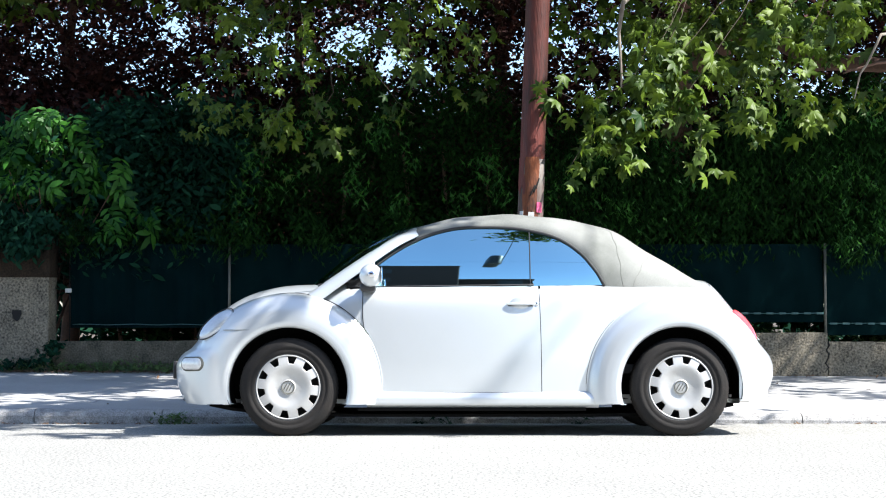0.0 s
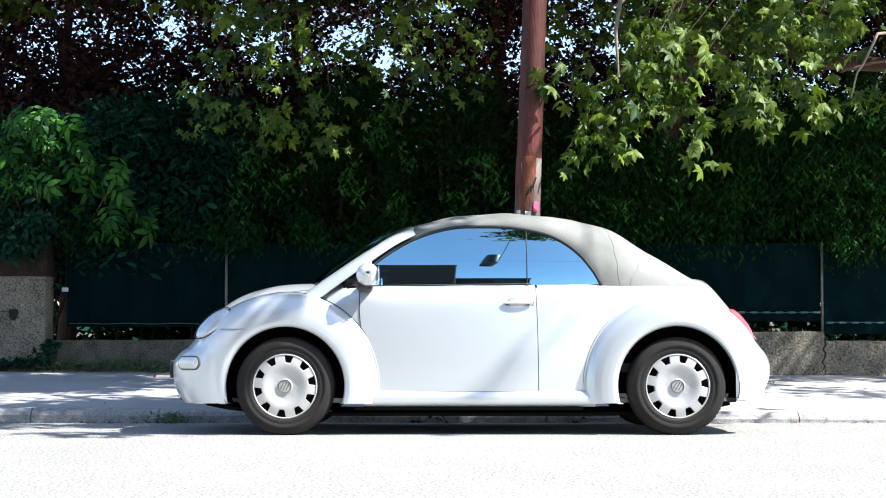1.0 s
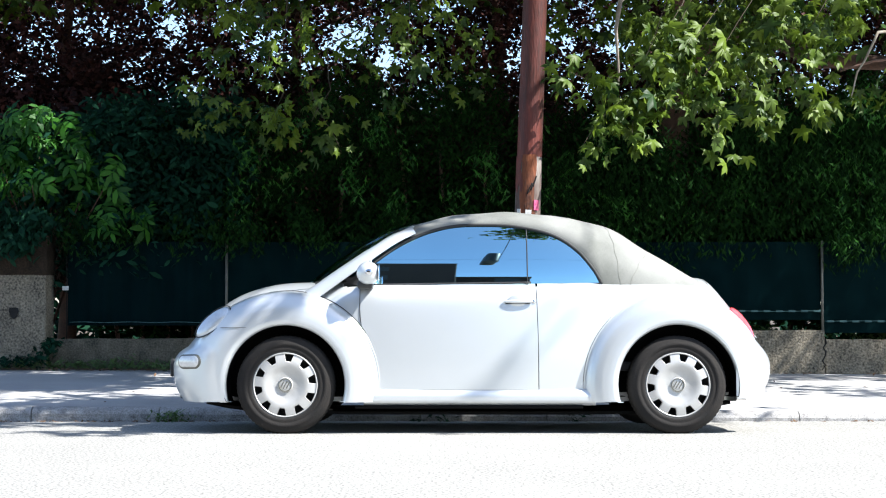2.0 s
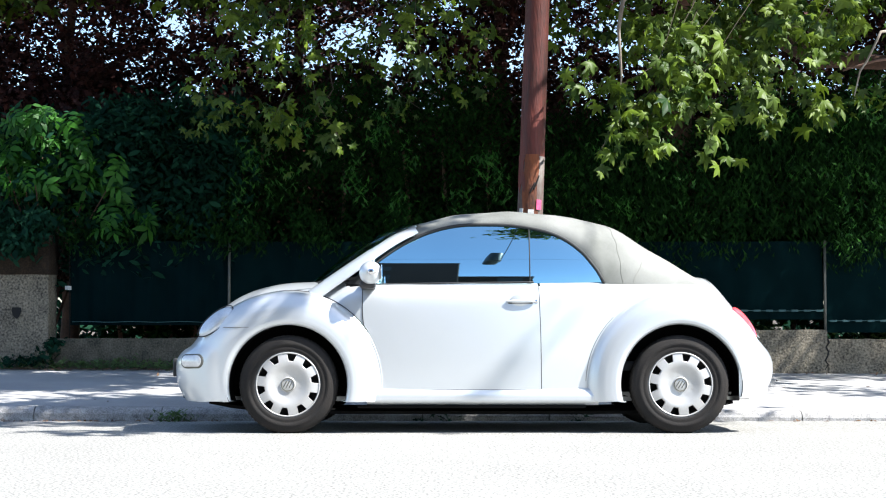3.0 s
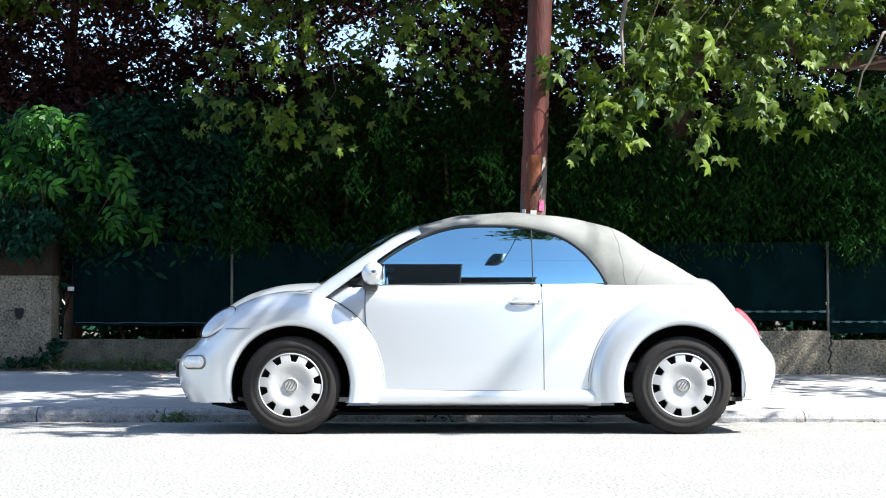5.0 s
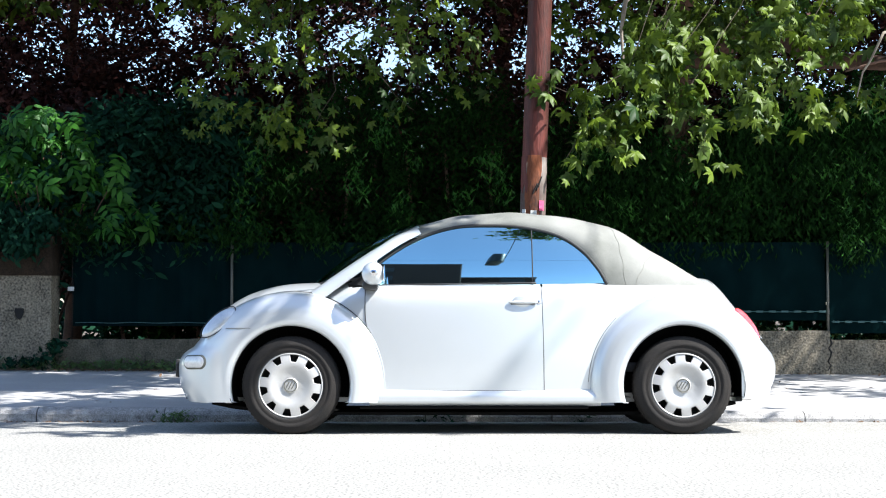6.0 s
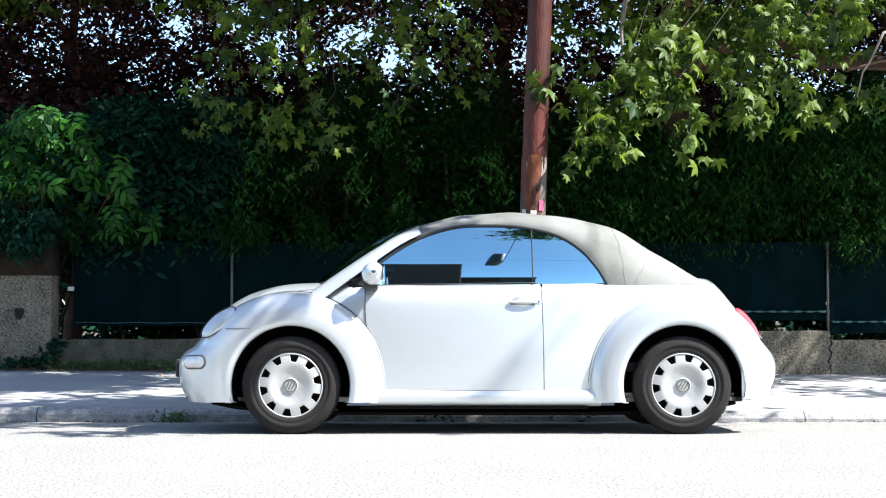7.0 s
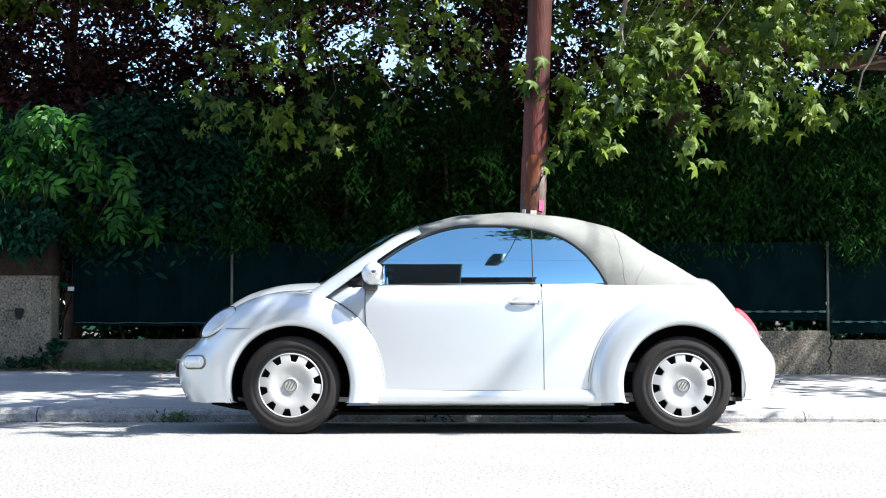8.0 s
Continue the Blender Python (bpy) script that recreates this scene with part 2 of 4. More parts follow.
def kerb_stone(x0, x1):
    bm = bmesh.new()
    prof = [(KERB_Y, -0.25), (KERB_Y + 0.003, -0.034), (KERB_Y + 0.022, -0.004), (KERB_Y + 0.06, 0.014), (KERB_Y + 0.15, 0.015), (KERB_Y + 0.15, -0.25)]
    rows = []
    for x in (x0 + 0.004, x1 - 0.004):
        top = pave_z(x, KERB_Y) - 0.004
        rows.append([bm.verts.new((x, y, top + z if z > -0.2 else -0.25)) for y, z in prof])
    a, b = rows
    for i in range(6):
        j = (i + 1) % 6
        bm.faces.new((a[i], b[i], b[j], a[j]))
    bm.faces.new(a[::-1])
    bm.faces.new(b)
    part("kerb_stone", bm, M_KERB, kerb, smooth=False)


x = -12.0
rng = random.Random(4)
while x < 12:
    w = 1.0 + rng.uniform(-0.06, 0.06)
    kerb_stone(x, x + w)
    x += w


# ---- low wall, pillar, fence ----
def rough_block(x0, x1, y0, y1, z0, z1, step=0.06, amp=0.006, seed=0, top=None):
    """A concrete block with uneven faces and broken edges."""
    bm = bmesh.new()
    bmesh.ops.create_cube(bm, size=1, matrix=Matrix.Translation(((x0 + x1) / 2, (y0 + y1) / 2, (z0 + z1) / 2)) @ Matrix.Diagonal((x1 - x0, y1 - y0, z1 - z0, 1)))
    for axis, length in ((0, x1 - x0), (2, z1 - z0)):
        cuts = max(2, int(length / step))
        for k in range(1, cuts):
            co = [0, 0, 0]
            no = [0, 0, 0]
            co[axis] = (x0, 0, z0)[axis] + length * k / cuts
            no[axis] = 1
            bmesh.ops.bisect_plane(bm, geom=bm.verts[:] + bm.edges[:] + bm.faces[:], plane_co=co, plane_no=no)
    for v in bm.verts:
        p = v.co * 7 + Vector((seed, 0, 0))
        d = noise.noise_vector(p) * amp + noise.noise_vector(p * 4) * amp * 0.6
        v.co += d
        if abs(v.co.z - z1) < 0.03:
            v.co.z += noise.noise(v.co * 2.1) * amp * 1.5
    return bm


wall = thing("wall_low", "low pebbly concrete garden wall with a crack", "wall", kind="structure")
CRACK = 4.128
part("wall_section", rough_block(-4.15, 0.6, WALL_Y, WALL_Y + 0.22, -0.1, 0.462, seed=1), M_MOSS_SHADED, wall, "mossy stretch, its shade put into the colour", smooth=False)
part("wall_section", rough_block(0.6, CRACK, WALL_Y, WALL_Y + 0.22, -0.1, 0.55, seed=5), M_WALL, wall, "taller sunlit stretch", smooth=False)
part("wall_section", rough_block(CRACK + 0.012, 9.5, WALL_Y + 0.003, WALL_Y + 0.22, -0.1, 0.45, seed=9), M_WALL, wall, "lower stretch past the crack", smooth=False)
tube("crack", [(CRACK + 0.006 + 0.02 * math.sin(i * 2.3) - 0.03 * (i / 8) ** 2, WALL_Y + 0.001, 0.46 - i * 0.047) for i in range(9)],
     [0.007, 0.01, 0.008, 0.011, 0.008, 0.009, 0.007, 0.006, 0.004], M_DARK, wall, "dark open crack", sides=6)

pillar = thing("gate_pillar", "weathered pebbledash concrete gate pillar", "pillar")
bm = rough_block(-5.6, -4.16, WALL_Y - 0.09, WALL_Y + 0.26, -0.1, 1.14, amp=0.007, seed=14)
part("shaft", bm, M_WALL, pillar, smooth=False)
part("cap", rough_block(-5.62, -4.15, WALL_Y - 0.105, WALL_Y + 0.28, 1.14, 1.56, amp=0.006, seed=21), M_BAND_SHADED, pillar, "smoother upper band, leaf shade put into its dark brown", smooth=False)
bm = bmesh.new()
cx, cz = -4.495, 0.73
pts = [(-0.047, 0.06), (0.047, 0.06), (0.05, 0.02), (0.03, -0.035), (0.004, -0.06), (-0.03, -0.035), (-0.05, 0.02)]
ring = [[bm.verts.new((cx + x, WALL_Y - 0.1 + d, cz + z)) for x, z in pts] for d in (-0.004, 0.03)]
bm.faces.new(ring[0])
for i in range(7):
    j = (i + 1) % 7
    bm.faces.new((ring[0][i], ring[0][j], ring[1][j], ring[1][i]))
part("bracket_plate", bm, M_DARK, pillar, "small dark shield-shaped plate", smooth=False)

fence = thing("fence", "dark green privacy netting on thin posts", "fence")
FY = WALL_Y + 0.14


def net(x0, x1, z0, z1, sag):
    sheet("netting", lambda u, v: (x0 + u * (x1 - x0), FY + 0.03 * math.sin(u * 23) * math.sin(v * 5) + 0.012 * math.sin(u * 71),
                                   z0 + sag * math.sin(u * math.pi) + v * (z1 - z0)), 60, 12, M_NET, fence, thick=0.004)


net(-3.98, -2.28, 0.60, 1.5, -0.0)
net(-2.26, 0.58, 0.60, 1.5, 0.0)
net(0.6, 4.12, 0.66, 1.5, 0.0)
net(4.15, 9.4, 0.52, 1.5, 0.0)
tube("edge_wire", [(-3.985, FY - 0.02, 0.4), (-3.99, FY - 0.02, 1.5)], 0.005, M_DARK, fence, "dark wire at the edge of the netting", sides=6)
for x, z in ((-2.27, 0.4), (0.59, 0.4), (4.135, 0.4), (7.4, 0.4)):
    tube("fence_post", [(x, FY - 0.03, z), (x, FY - 0.03, 1.5)], 0.015, M_POST, fence, "thin grey metal post")
    lathe_cap = blob_bm((0.018, 0.018, 0.015), (x, FY - 0.03, 1.5), seg=10, rings=6)
    part("post_cap", lathe_cap, M_POST, fence)
for x0, x1, z in ((-3.95, -2.3, 0.635), (-2.24, 0.5, 0.635), (0.65, 4.1, 0.755), (4.17, 9.3, 0.645)):
    tube("tension_wire", [(x0 + (x1 - x0) * i / 20, FY - 0.035, z + 0.004 * math.sin(i)) for i in range(21)], 0.004, M_BAND, fence)
    if x0 > 0:
        k = x0
        while k < x1:
            part("band_stitch", box_bm((0.075, 0.006, 0.022), (k + 0.05, FY - 0.042, z), 0.002, 1), M_BAND, fence, smooth=False)
            k += 0.135
part("tag_plate", box_bm((0.07, 0.01, 0.045), (-4.0, FY - 0.028, 1.0), 0.005), M_PAPER, fence, "small pale plate")

# ---- utility pole ----
pole = thing("utility_pole", "weathered red-brown wooden utility pole, peeling foot", "pole", pose(0.0, 0.0, 0.0))
PY = 2.3
POLE_X, POLE_LEAN = 0.756, 0.0370


def pole_at(z):
    return (POLE_X + POLE_LEAN * (z - 1.595), PY, z)


tube("shaft", [pole_at(z) for z in np.linspace(1.62, 9.0, 26)], list(np.linspace(0.107, 0.085, 26)), M_POLE, pole, sides=28)
tube("foot", [pole_at(z) for z in np.linspace(-0.1, 2.066, 10)], list(np.linspace(0.113, 0.1066, 10)), M_POLEBASE, pole, "grey flaking foot of the pole", sides=28)


# ---- the parked car ----
TILT = -math.degrees(math.atan(CAMBER))
car = thing("car", "silver-white rounded two-door convertible car, grey cloth top up", "car",
            Matrix.Translation((0, -0.8, 0.006)) @ pose(0, 0, 0, TILT) @ Matrix.Translation((0, 0.8, 0)))
HUB_F, HUB_R, HUB_Z = -0.973, 1.534, 0.304

plan = curve([-1.80, -1.70, -1.5, -1.0, -0.7, -0.4, 0.2, 0.75, 1.1, 1.5, 1.9, 2.12, 2.22], [0.30, 0.44, 0.58, 0.69, 0.755, 0.79, 0.81, 0.80, 0.775, 0.71, 0.61, 0.50, 0.36])
crest = curve([-1.80, -1.72, -1.6, -1.43, -1.3, -1.1, -0.9, -0.75, 0, 1.0, 1.7, 1.80, 1.98, 2.10, 2.22],
              [0.54, 0.60, 0.70, 0.85, 0.92, 0.973, 0.985, 0.985, 0.97, 0.985, 1.02, 1.012, 0.815, 0.68, 0.56])
power = curve([-1.80, -1.3, -1.0, -0.72, -0.5, 0.9, 1.3, 1.65, 2.0, 2.22], [2.1, 2.4, 2.7, 4.5, 9, 9, 6, 3.4, 2.6, 2.2])
MID = 0.52


def hull(x, v, grow=0.0):
    """The hull without its wings; v runs from the sill over the top centre to the other sill."""
    s = -1 if v < 0.5 else 1
    a = 1 - abs(2 * v - 1)
    p, n = plan(x) + grow, power(x)
    if a < 0.3:
        t = a / 0.3
        low = min(0.19 + 2.2 * max(0, x - 1.95, -1.5 - x), MID - 0.02)
        return Vector((x, s * (p - 0.015 * (1 - t) ** 2), low + (MID - low) * t))
    t = (a - 0.3) / 0.7 * math.pi / 2
    return Vector((x, s * p * max(math.cos(t), 0) ** (2 / n), MID + (crest(x) + grow - MID) * max(math.sin(t), 0) ** (2 / n)))


def side(x, z, grow=0.0):
    """Half-width of the body at a height."""
    p, n = plan(x) + grow, power(x)
    if z < MID:
        return p - 0.015 * ((MID - z) / (MID - 0.19)) ** 2
    k = min((z - MID) / (crest(x) - MID), 1)
    return p * max(1 - k ** n, 0) ** (1 / n) - 0.03 * k * k * min(1, max(0, (power(x) - 4) / 5))


X0, X1 = -1.60, 2.10


def hull_pt(u, v):
    x = X0 + u * (X1 - X0)
    q = hull(x, v)
    k = max(0, min((q.z - MID) / (crest(x) - MID), 1))
    q.y -= math.copysign(0.03 * k * k * min(1, max(0, (power(x) - 4) / 5)), q.y) if abs(q.y) > 0.2 else 0
    for hx in (HUB_F, HUB_R):
        if math.hypot(q.x - hx, q.z - HUB_Z) < 0.43 and abs(q.y) > 0.5:
            q.y = math.copysign(0.46, q.y)
    return q


def hull_keep(u, v):
    x = X0 + u * (X1 - X0)
    a = 1 - abs(2 * v - 1)
    return not (-0.62 < x < 1.66 and hull(x, v).z > (0.935 if x < 0.64 else 0.972) and a > 0.4)


body = sheet("body", hull_pt, 150, 72, M_PAINT, car, "silver-white metallic body shell", keep=hull_keep)
sheet("floor_pan", lambda u, v: (-1.5 + u * 3.4, (v - 0.5) * 1.3, 0.118 + 0.07 * abs(2 * u - 1) ** 6), 24, 6, M_LINER, car, "black underside", thick=0.02)


# how far the bumpers reach past the arches at each height
reach_f = curve([0.165, 0.2, 0.3, 0.42, 0.465, 0.5, 0.525, 0.545, 0.57, 0.61, 0.70], [0.31, 0.335, 0.39, 0.405, 0.397, 0.374, 0.344, 0.308, 0.284, 0.25, 0.178])
reach_r = curve([0.165, 0.2, 0.3, 0.42, 0.5, 0.56, 0.63, 0.70], [0.15, 0.20, 0.295, 0.325, 0.30, 0.25, 0.185, 0.13])


def bumper_side(x, z, front):
    """Half-width of the bumper at a place past the arch, or 0 where it does not reach."""
    x0, reach, way = (-1.372, reach_f, -1) if front else (1.905, reach_r, 1)
    c = way * (x - x0) / reach(z)
    if not 0 <= c < 1 or z > 0.69:
        return 0.0
    return 0.838 * (1 - c ** 2.6) ** (1 / 2.6) * (1 - 0.10 * max(0, (z - 0.45) / 0.25) ** 2)


# wings over the wheels, drawn down flush onto the body and the bumpers
def wing(name, hx, sgn, front):
    prof = [(0.384, 0.80), (0.383, 0.845), (0.392, 0.860), (0.41, 0.866), (0.45, 0.863), (0.49, 0.856), (0.53, 0.842), (0.56, 0.825),
            (0.58, 0.805), (0.593, 0.78), (0.60, 0.74), (0.602, 0.68), (0.594, 0.58)]
    n = len(prof) - 1

    def fn(u, v):
        deg = -24 + u * (228 if front else 214)
        th = radians(deg)
        k = v * n
        i = min(int(k), n - 1)
        r = prof[i][0] + (prof[i + 1][0] - prof[i][0]) * (k - i)
        y = prof[i][1] + (prof[i + 1][1] - prof[i][1]) * (k - i)
        # deg 0 is towards the door, 180 towards the end of the car
        stretch = max(0, (deg - 95) / 85)
        w = (r - 0.384) / 0.21
        r += w * (0.085 if front else 0.0) * min(stretch, 1) ** 1.6 * max(0, 1 - max(0, deg - 148) / 34)
        y -= (0.065 if front else 0.11) * w * min(stretch, 1.2) ** 1.5
        y -= 0.012 * min(stretch, 1.2) ** 2
        x = r * math.cos(th)
        z = max(HUB_Z + r * math.sin(th), 0.196)
        x = hx + (x if front else -x)
        if z < crest(x) - 0.03:
            y = max(y, side(x, z) + 0.0015)
        if front and deg > 120:
            y = max(y, bumper_side(x, z, True) + 0.003 * min(1, (deg - 120) / 20))
        return (x, sgn * y, z)
    return sheet(name, fn, 96, 36, M_PAINT, car, thick=0.004, offset=-1)


for sgn in (-1, 1):
    wing("front_wing", HUB_F, sgn, True)
    wing("rear_wing", HUB_R, sgn, False)
    for hx in (HUB_F, HUB_R):
        sheet("arch_liner", lambda u, v: (hx + 0.392 * math.cos(radians(-30 + 240 * u)), sgn * (0.845 - 0.35 * v),
                                          max(0.195 if hx < 0 else 0.23, HUB_Z + 0.392 * math.sin(radians(-30 + 240 * u)))), 40, 4, M_LINER, car, "black wheel arch liner", thick=0.004)
        sheet("arch_back", lambda u, v: (hx + 0.398 * v * math.cos(2 * math.pi * u), sgn * 0.497, max(0.22 if hx < 0 else 0.25, HUB_Z + 0.398 * v * math.sin(2 * math.pi * u))), 32, 3, M_LINER, car)

# bumpers wrap round the ends
def bumper(name, x0, way, reach, wide, z0, z1):
    def fn(u, v):
        z = z0 + (z1 - z0) * v
        a = (u - 0.5) * math.pi
        n = 2.6
        y = wide * math.copysign(abs(math.sin(a)) ** (2 / n), math.sin(a))
        y *= 1 - 0.10 * max(0, (z - 0.45) / 0.25) ** 2
        return (x0 + way * reach(z) * max(math.cos(a), 0) ** (2 / n), y, z)
    return sheet(name, fn, 60, 40, M_PAINT, car, thick=0.006, offset=-1)


fb = bumper("front_bumper", -1.372, -1, reach_f, 0.838, 0.196, 0.695)
rb = bumper("rear_bumper", 1.905, 1, reach_r, 0.838, 0.218, 0.66)

# sills under the doors
for sgn in (-1, 1):
    def sill(u, v, s=sgn):
        prof = [(0.72, 0.285), (0.775, 0.283), (0.808, 0.268), (0.825, 0.235), (0.822, 0.195), (0.79, 0.172), (0.70, 0.17)]
        k = v * 6
        i = min(int(k), 5)
        y = prof[i][0] + (prof[i + 1][0] - prof[i][0]) * (k - i)
        z = prof[i][1] + (prof[i + 1][1] - prof[i][1]) * (k - i)
        return (-0.47 + u * 1.48, s * y, z)
    sheet("sill", sill, 16, 18, M_PAINT, car, "rounded running board")
    part("sill_edge", box_bm((1.46, 0.05, 0.02), (0.2, sgn * 0.785, 0.163), 0.006), M_LINER, car)

# doors
door_front = curve([0.27, 0.45, 0.55, 0.60, 0.66, 0.72, 0.95], [-0.378, -0.392, -0.424, -0.452, -0.486, -0.498, -0.503])
door_rear = curve([0.27, 0.6, 0.95], [0.648, 0.644, 0.634])
BELT = 0.945


def belt(x):
    """Height of the window sill line, which climbs a little towards the rear."""
    return BELT + 0.016 * min(1, max(0, (x + 0.5) / 1.2)) + 0.006 * min(1, max(0, (x - 0.6) / 0.4))


for sgn in (-1, 1):
    def skin(u, v, s=sgn):
        z = 0.272 + v * (BELT - 0.272)
        x = door_front(z) + 0.004 + u * (door_rear(z) - door_front(z) - 0.008)
        z = 0.272 + v * (belt(x) - 0.272)
        return (x, s * (side(x, z) + 0.004), z)
    door = sheet("door", skin, 50, 30, M_PAINT, car, "wide silver-white door", thick=0.004, offset=1 if sgn > 0 else -1)
    def edge(x, z, s=sgn):
        return (x, s * (side(x, z) + 0.0028), z)
    zs = np.linspace(BELT, 0.272, 24)
    path = [edge(door_front(z), z) for z in zs] + [edge(x, 0.270) for x in np.linspace(-0.39, 0.645, 20)] + [edge(door_rear(z), z) for z in zs[::-1]]
    tube("door_gap", path, 0.0021, M_SEAM, door, "dark door gap", sides=6)
    xs = np.linspace(-0.60, 0.605, 30)
    tube("window_seal", [(x, sgn * (side(x, BELT) - 0.008), belt(x) + 0.004) for x in xs], 0.005, M_SEAM, door, "black window seal", sides=8)
    hx, hz = 0.51, 0.838
    hy = sgn * (side(hx, hz) + 0.004)
    part("handle_cup", blob_bm((0.062, 0.006, 0.040), (hx, hy + sgn * 0.002, hz + 0.004)), M_PAINT, door, "shallow oval handle recess")
    bm = blob_bm((0.098, 0.016, 0.012), (hx + 0.005, hy + sgn * 0.012, hz - 0.002))
    part("door_handle", bm, M_PAINT, door, "body-coloured bar handle")
    part("handle_shadow_gap", box_bm((0.16, 0.008, 0.006), (hx + 0.005, hy + sgn * 0.008, hz - 0.014), 0.002), M_SEAM, door)
    part("key_lock", blob_bm((0.013, 0.006, 0.013), (hx + 0.108, hy, hz - 0.003), seg=14, rings=8), M_CHROME, door)

    # door mirror
    mx, my, mz = -0.445, sgn * 0.868, 1.015
    bm = blob_bm((0.073, 0.088, 0.075), (mx, my, mz), pose(0, 0, 0, 0, 0, 12 * sgn))
    shell = part("door_mirror", bm, M_PAINT, car, "rounded body-coloured door mirror")
    part("mirror_glass", blob_bm((0.006, 0.07, 0.058), (mx + 0.069, my, mz)), M_CHROME, shell)
    part("mirror_foot", box_bm((0.10, 0.18, 0.05), (mx - 0.02, sgn * 0.80, mz - 0.075), 0.018), M_BLACK, shell, "black mirror foot")
    part("lamp_repeater", blob_bm((0.028, 0.012, 0.02), (mx + 0.012, my + sgn * 0.084, mz + 0.004)), M_CHROME, shell)
    tube("antenna_stub", [(-0.432, sgn * 0.74, 1.03), (-0.432, sgn * 0.735, 1.13)], 0.0045, M_PAINT, door, sides=6)

# rear quarter seam over the rear wing, front wing seam against the bonnet
for sgn in (-1, 1):
    pts = []
    for deg in range(2, 120, 4):
        r = 0.602
        x, z = HUB_R - r * math.cos(radians(deg)), HUB_Z + r * math.sin(radians(deg))
        pts.append((x, sgn * (side(x, z) + 0.001), z))
    tube("wing_seam", pts[:12], 0.0016, M_POST, car, sides=6)
    pts = []
    for deg in range(33, 146, 3):
        r = 0.6085 + 0.03 * max(0, (deg - 95) / 85) ** 1.6
        x, z = HUB_F + r * math.cos(radians(deg)), HUB_Z + r * math.sin(radians(deg))
        pts.append((x, sgn * (max(side(x, z), 0.60) + 0.003) if deg < 60 else sgn * max(side(x, z) + 0.003, 0.66 - 0.06 * (deg - 60) / 90), z))
    tube("bonnet_gap", pts, 0.0028, M_SEAM, car, sides=6)

# headlamps, indicators, tail lamps
for sgn in (-1, 1):
    rot = Vector((-0.40, sgn * 0.80, 0.42)).to_track_quat("Z", "Y").to_matrix().to_4x4() @ pose(0, 0, 0, 0, 0, 45 * sgn)
    at = Vector((-1.443, sgn * 0.763, 0.704))
    head = part("headlamp", blob_bm((0.064, 0.140, 0.035), at, rot), M_LENS, car, "oval clear headlamp")
    ringpts = [at + rot.to_3x3() @ Vector((0.066 * math.cos(a), 0.144 * math.sin(a), 0.011)) for a in np.linspace(0, 2 * math.pi, 41)]
    tube("lamp_rim", ringpts, 0.0032, M_SEAM, head, "dark rubber rim", sides=6)
    at = Vector((-1.592, sgn * 0.775, 0.452))
    rot = Vector((-0.52, sgn * 0.85, 0.04)).to_track_quat("Z", "Y").to_matrix().to_4x4()
    part("indicator_rim", pill_bm(0.185, 0.094, 0.014, at, rot), M_POST, car, "thin dark edge of the indicator")
    part("indicator_lamp", pill_bm(0.172, 0.082, 0.019, at, rot), M_CLEAR, car, "clear oblong front indicator")
    rot = Vector((0.6, sgn * 0.45, 0.55)).to_track_quat("Z", "Y").to_matrix().to_4x4()
    tail = part("tail_lamp", blob_bm((0.075, 0.13, 0.03), (1.985, sgn * 0.625, 0.70), rot), M_RED, car, "round red tail lamp")
part("number_plate", box_bm((0.03, 0.52, 0.12), (-1.79, 0, 0.41), 0.006), M_BLACK, car, "dark-edged number plate and holder")
part("front_grille", box_bm((0.05, 0.5, 0.07), (-1.715, 0, 0.235), 0.015), M_BLACK, car, "black lower air intake")
for sgn in (-1, 1):
    part("fog_lamp", blob_bm((0.03, 0.05, 0.035), (-1.66, sgn * 0.55, 0.245)), M_LENS, car)

for sgn in (-1, 1):
    seam = [(x, math.hypot(x - HUB_F, 0.668 - HUB_Z)) for x in np.linspace(-1.39, -1.22, 10)]
    tube("bumper_seam", [(x, sgn * (float(np.interp(r, [0.392, 0.41, 0.45, 0.49, 0.53, 0.56, 0.58, 0.593], [0.860, 0.866, 0.863, 0.856, 0.842, 0.825, 0.805, 0.78])) - 0.0022), 0.668) for x, r in seam], 0.002, M_POST, car, sides=6)

# bonnet and boot lid seams, wiper cowl
sheet("bonnet", lambda u, v: hull(-1.62 + u * 0.86, 0.36 + 0.28 * v, 0.003), 30, 24, M_PAINT, car, "rounded bonnet lid", thick=0.003)
sheet("boot_lid", lambda u, v: hull(1.80 + u * 0.36, 0.38 + 0.24 * v, 0.003), 16, 20, M_PAINT, car, "rounded boot lid", thick=0.003)

# ---- roof and glass ----
arc = curve([-0.52, -0.38, -0.16, 0.077, 0.315, 0.553, 0.79, 0.93, 0.99, 1.035, 1.066, 1.08, 1.72], [1.0, 1.125, 1.262, 1.338, 1.350, 1.332, 1.262, 1.158, 1.085, 1.02, 0.955, 0.935, 0.93])
ridge = curve([-0.16, 0.063, 0.258, 0.454, 0.787, 1.158, 1.432, 1.70, 1.76], [1.386, 1.437, 1.463, 1.471, 1.447, 1.371, 1.210, 1.043, 1.012])


def lean_y(x, z):
    """How far out the side glass and the roof's edge stand."""
    base = side(x, 0.945) - 0.02
    k = (z - 0.945) / 0.4
    return base - 0.135 * (0.25 * k + 0.75 * k * abs(k))


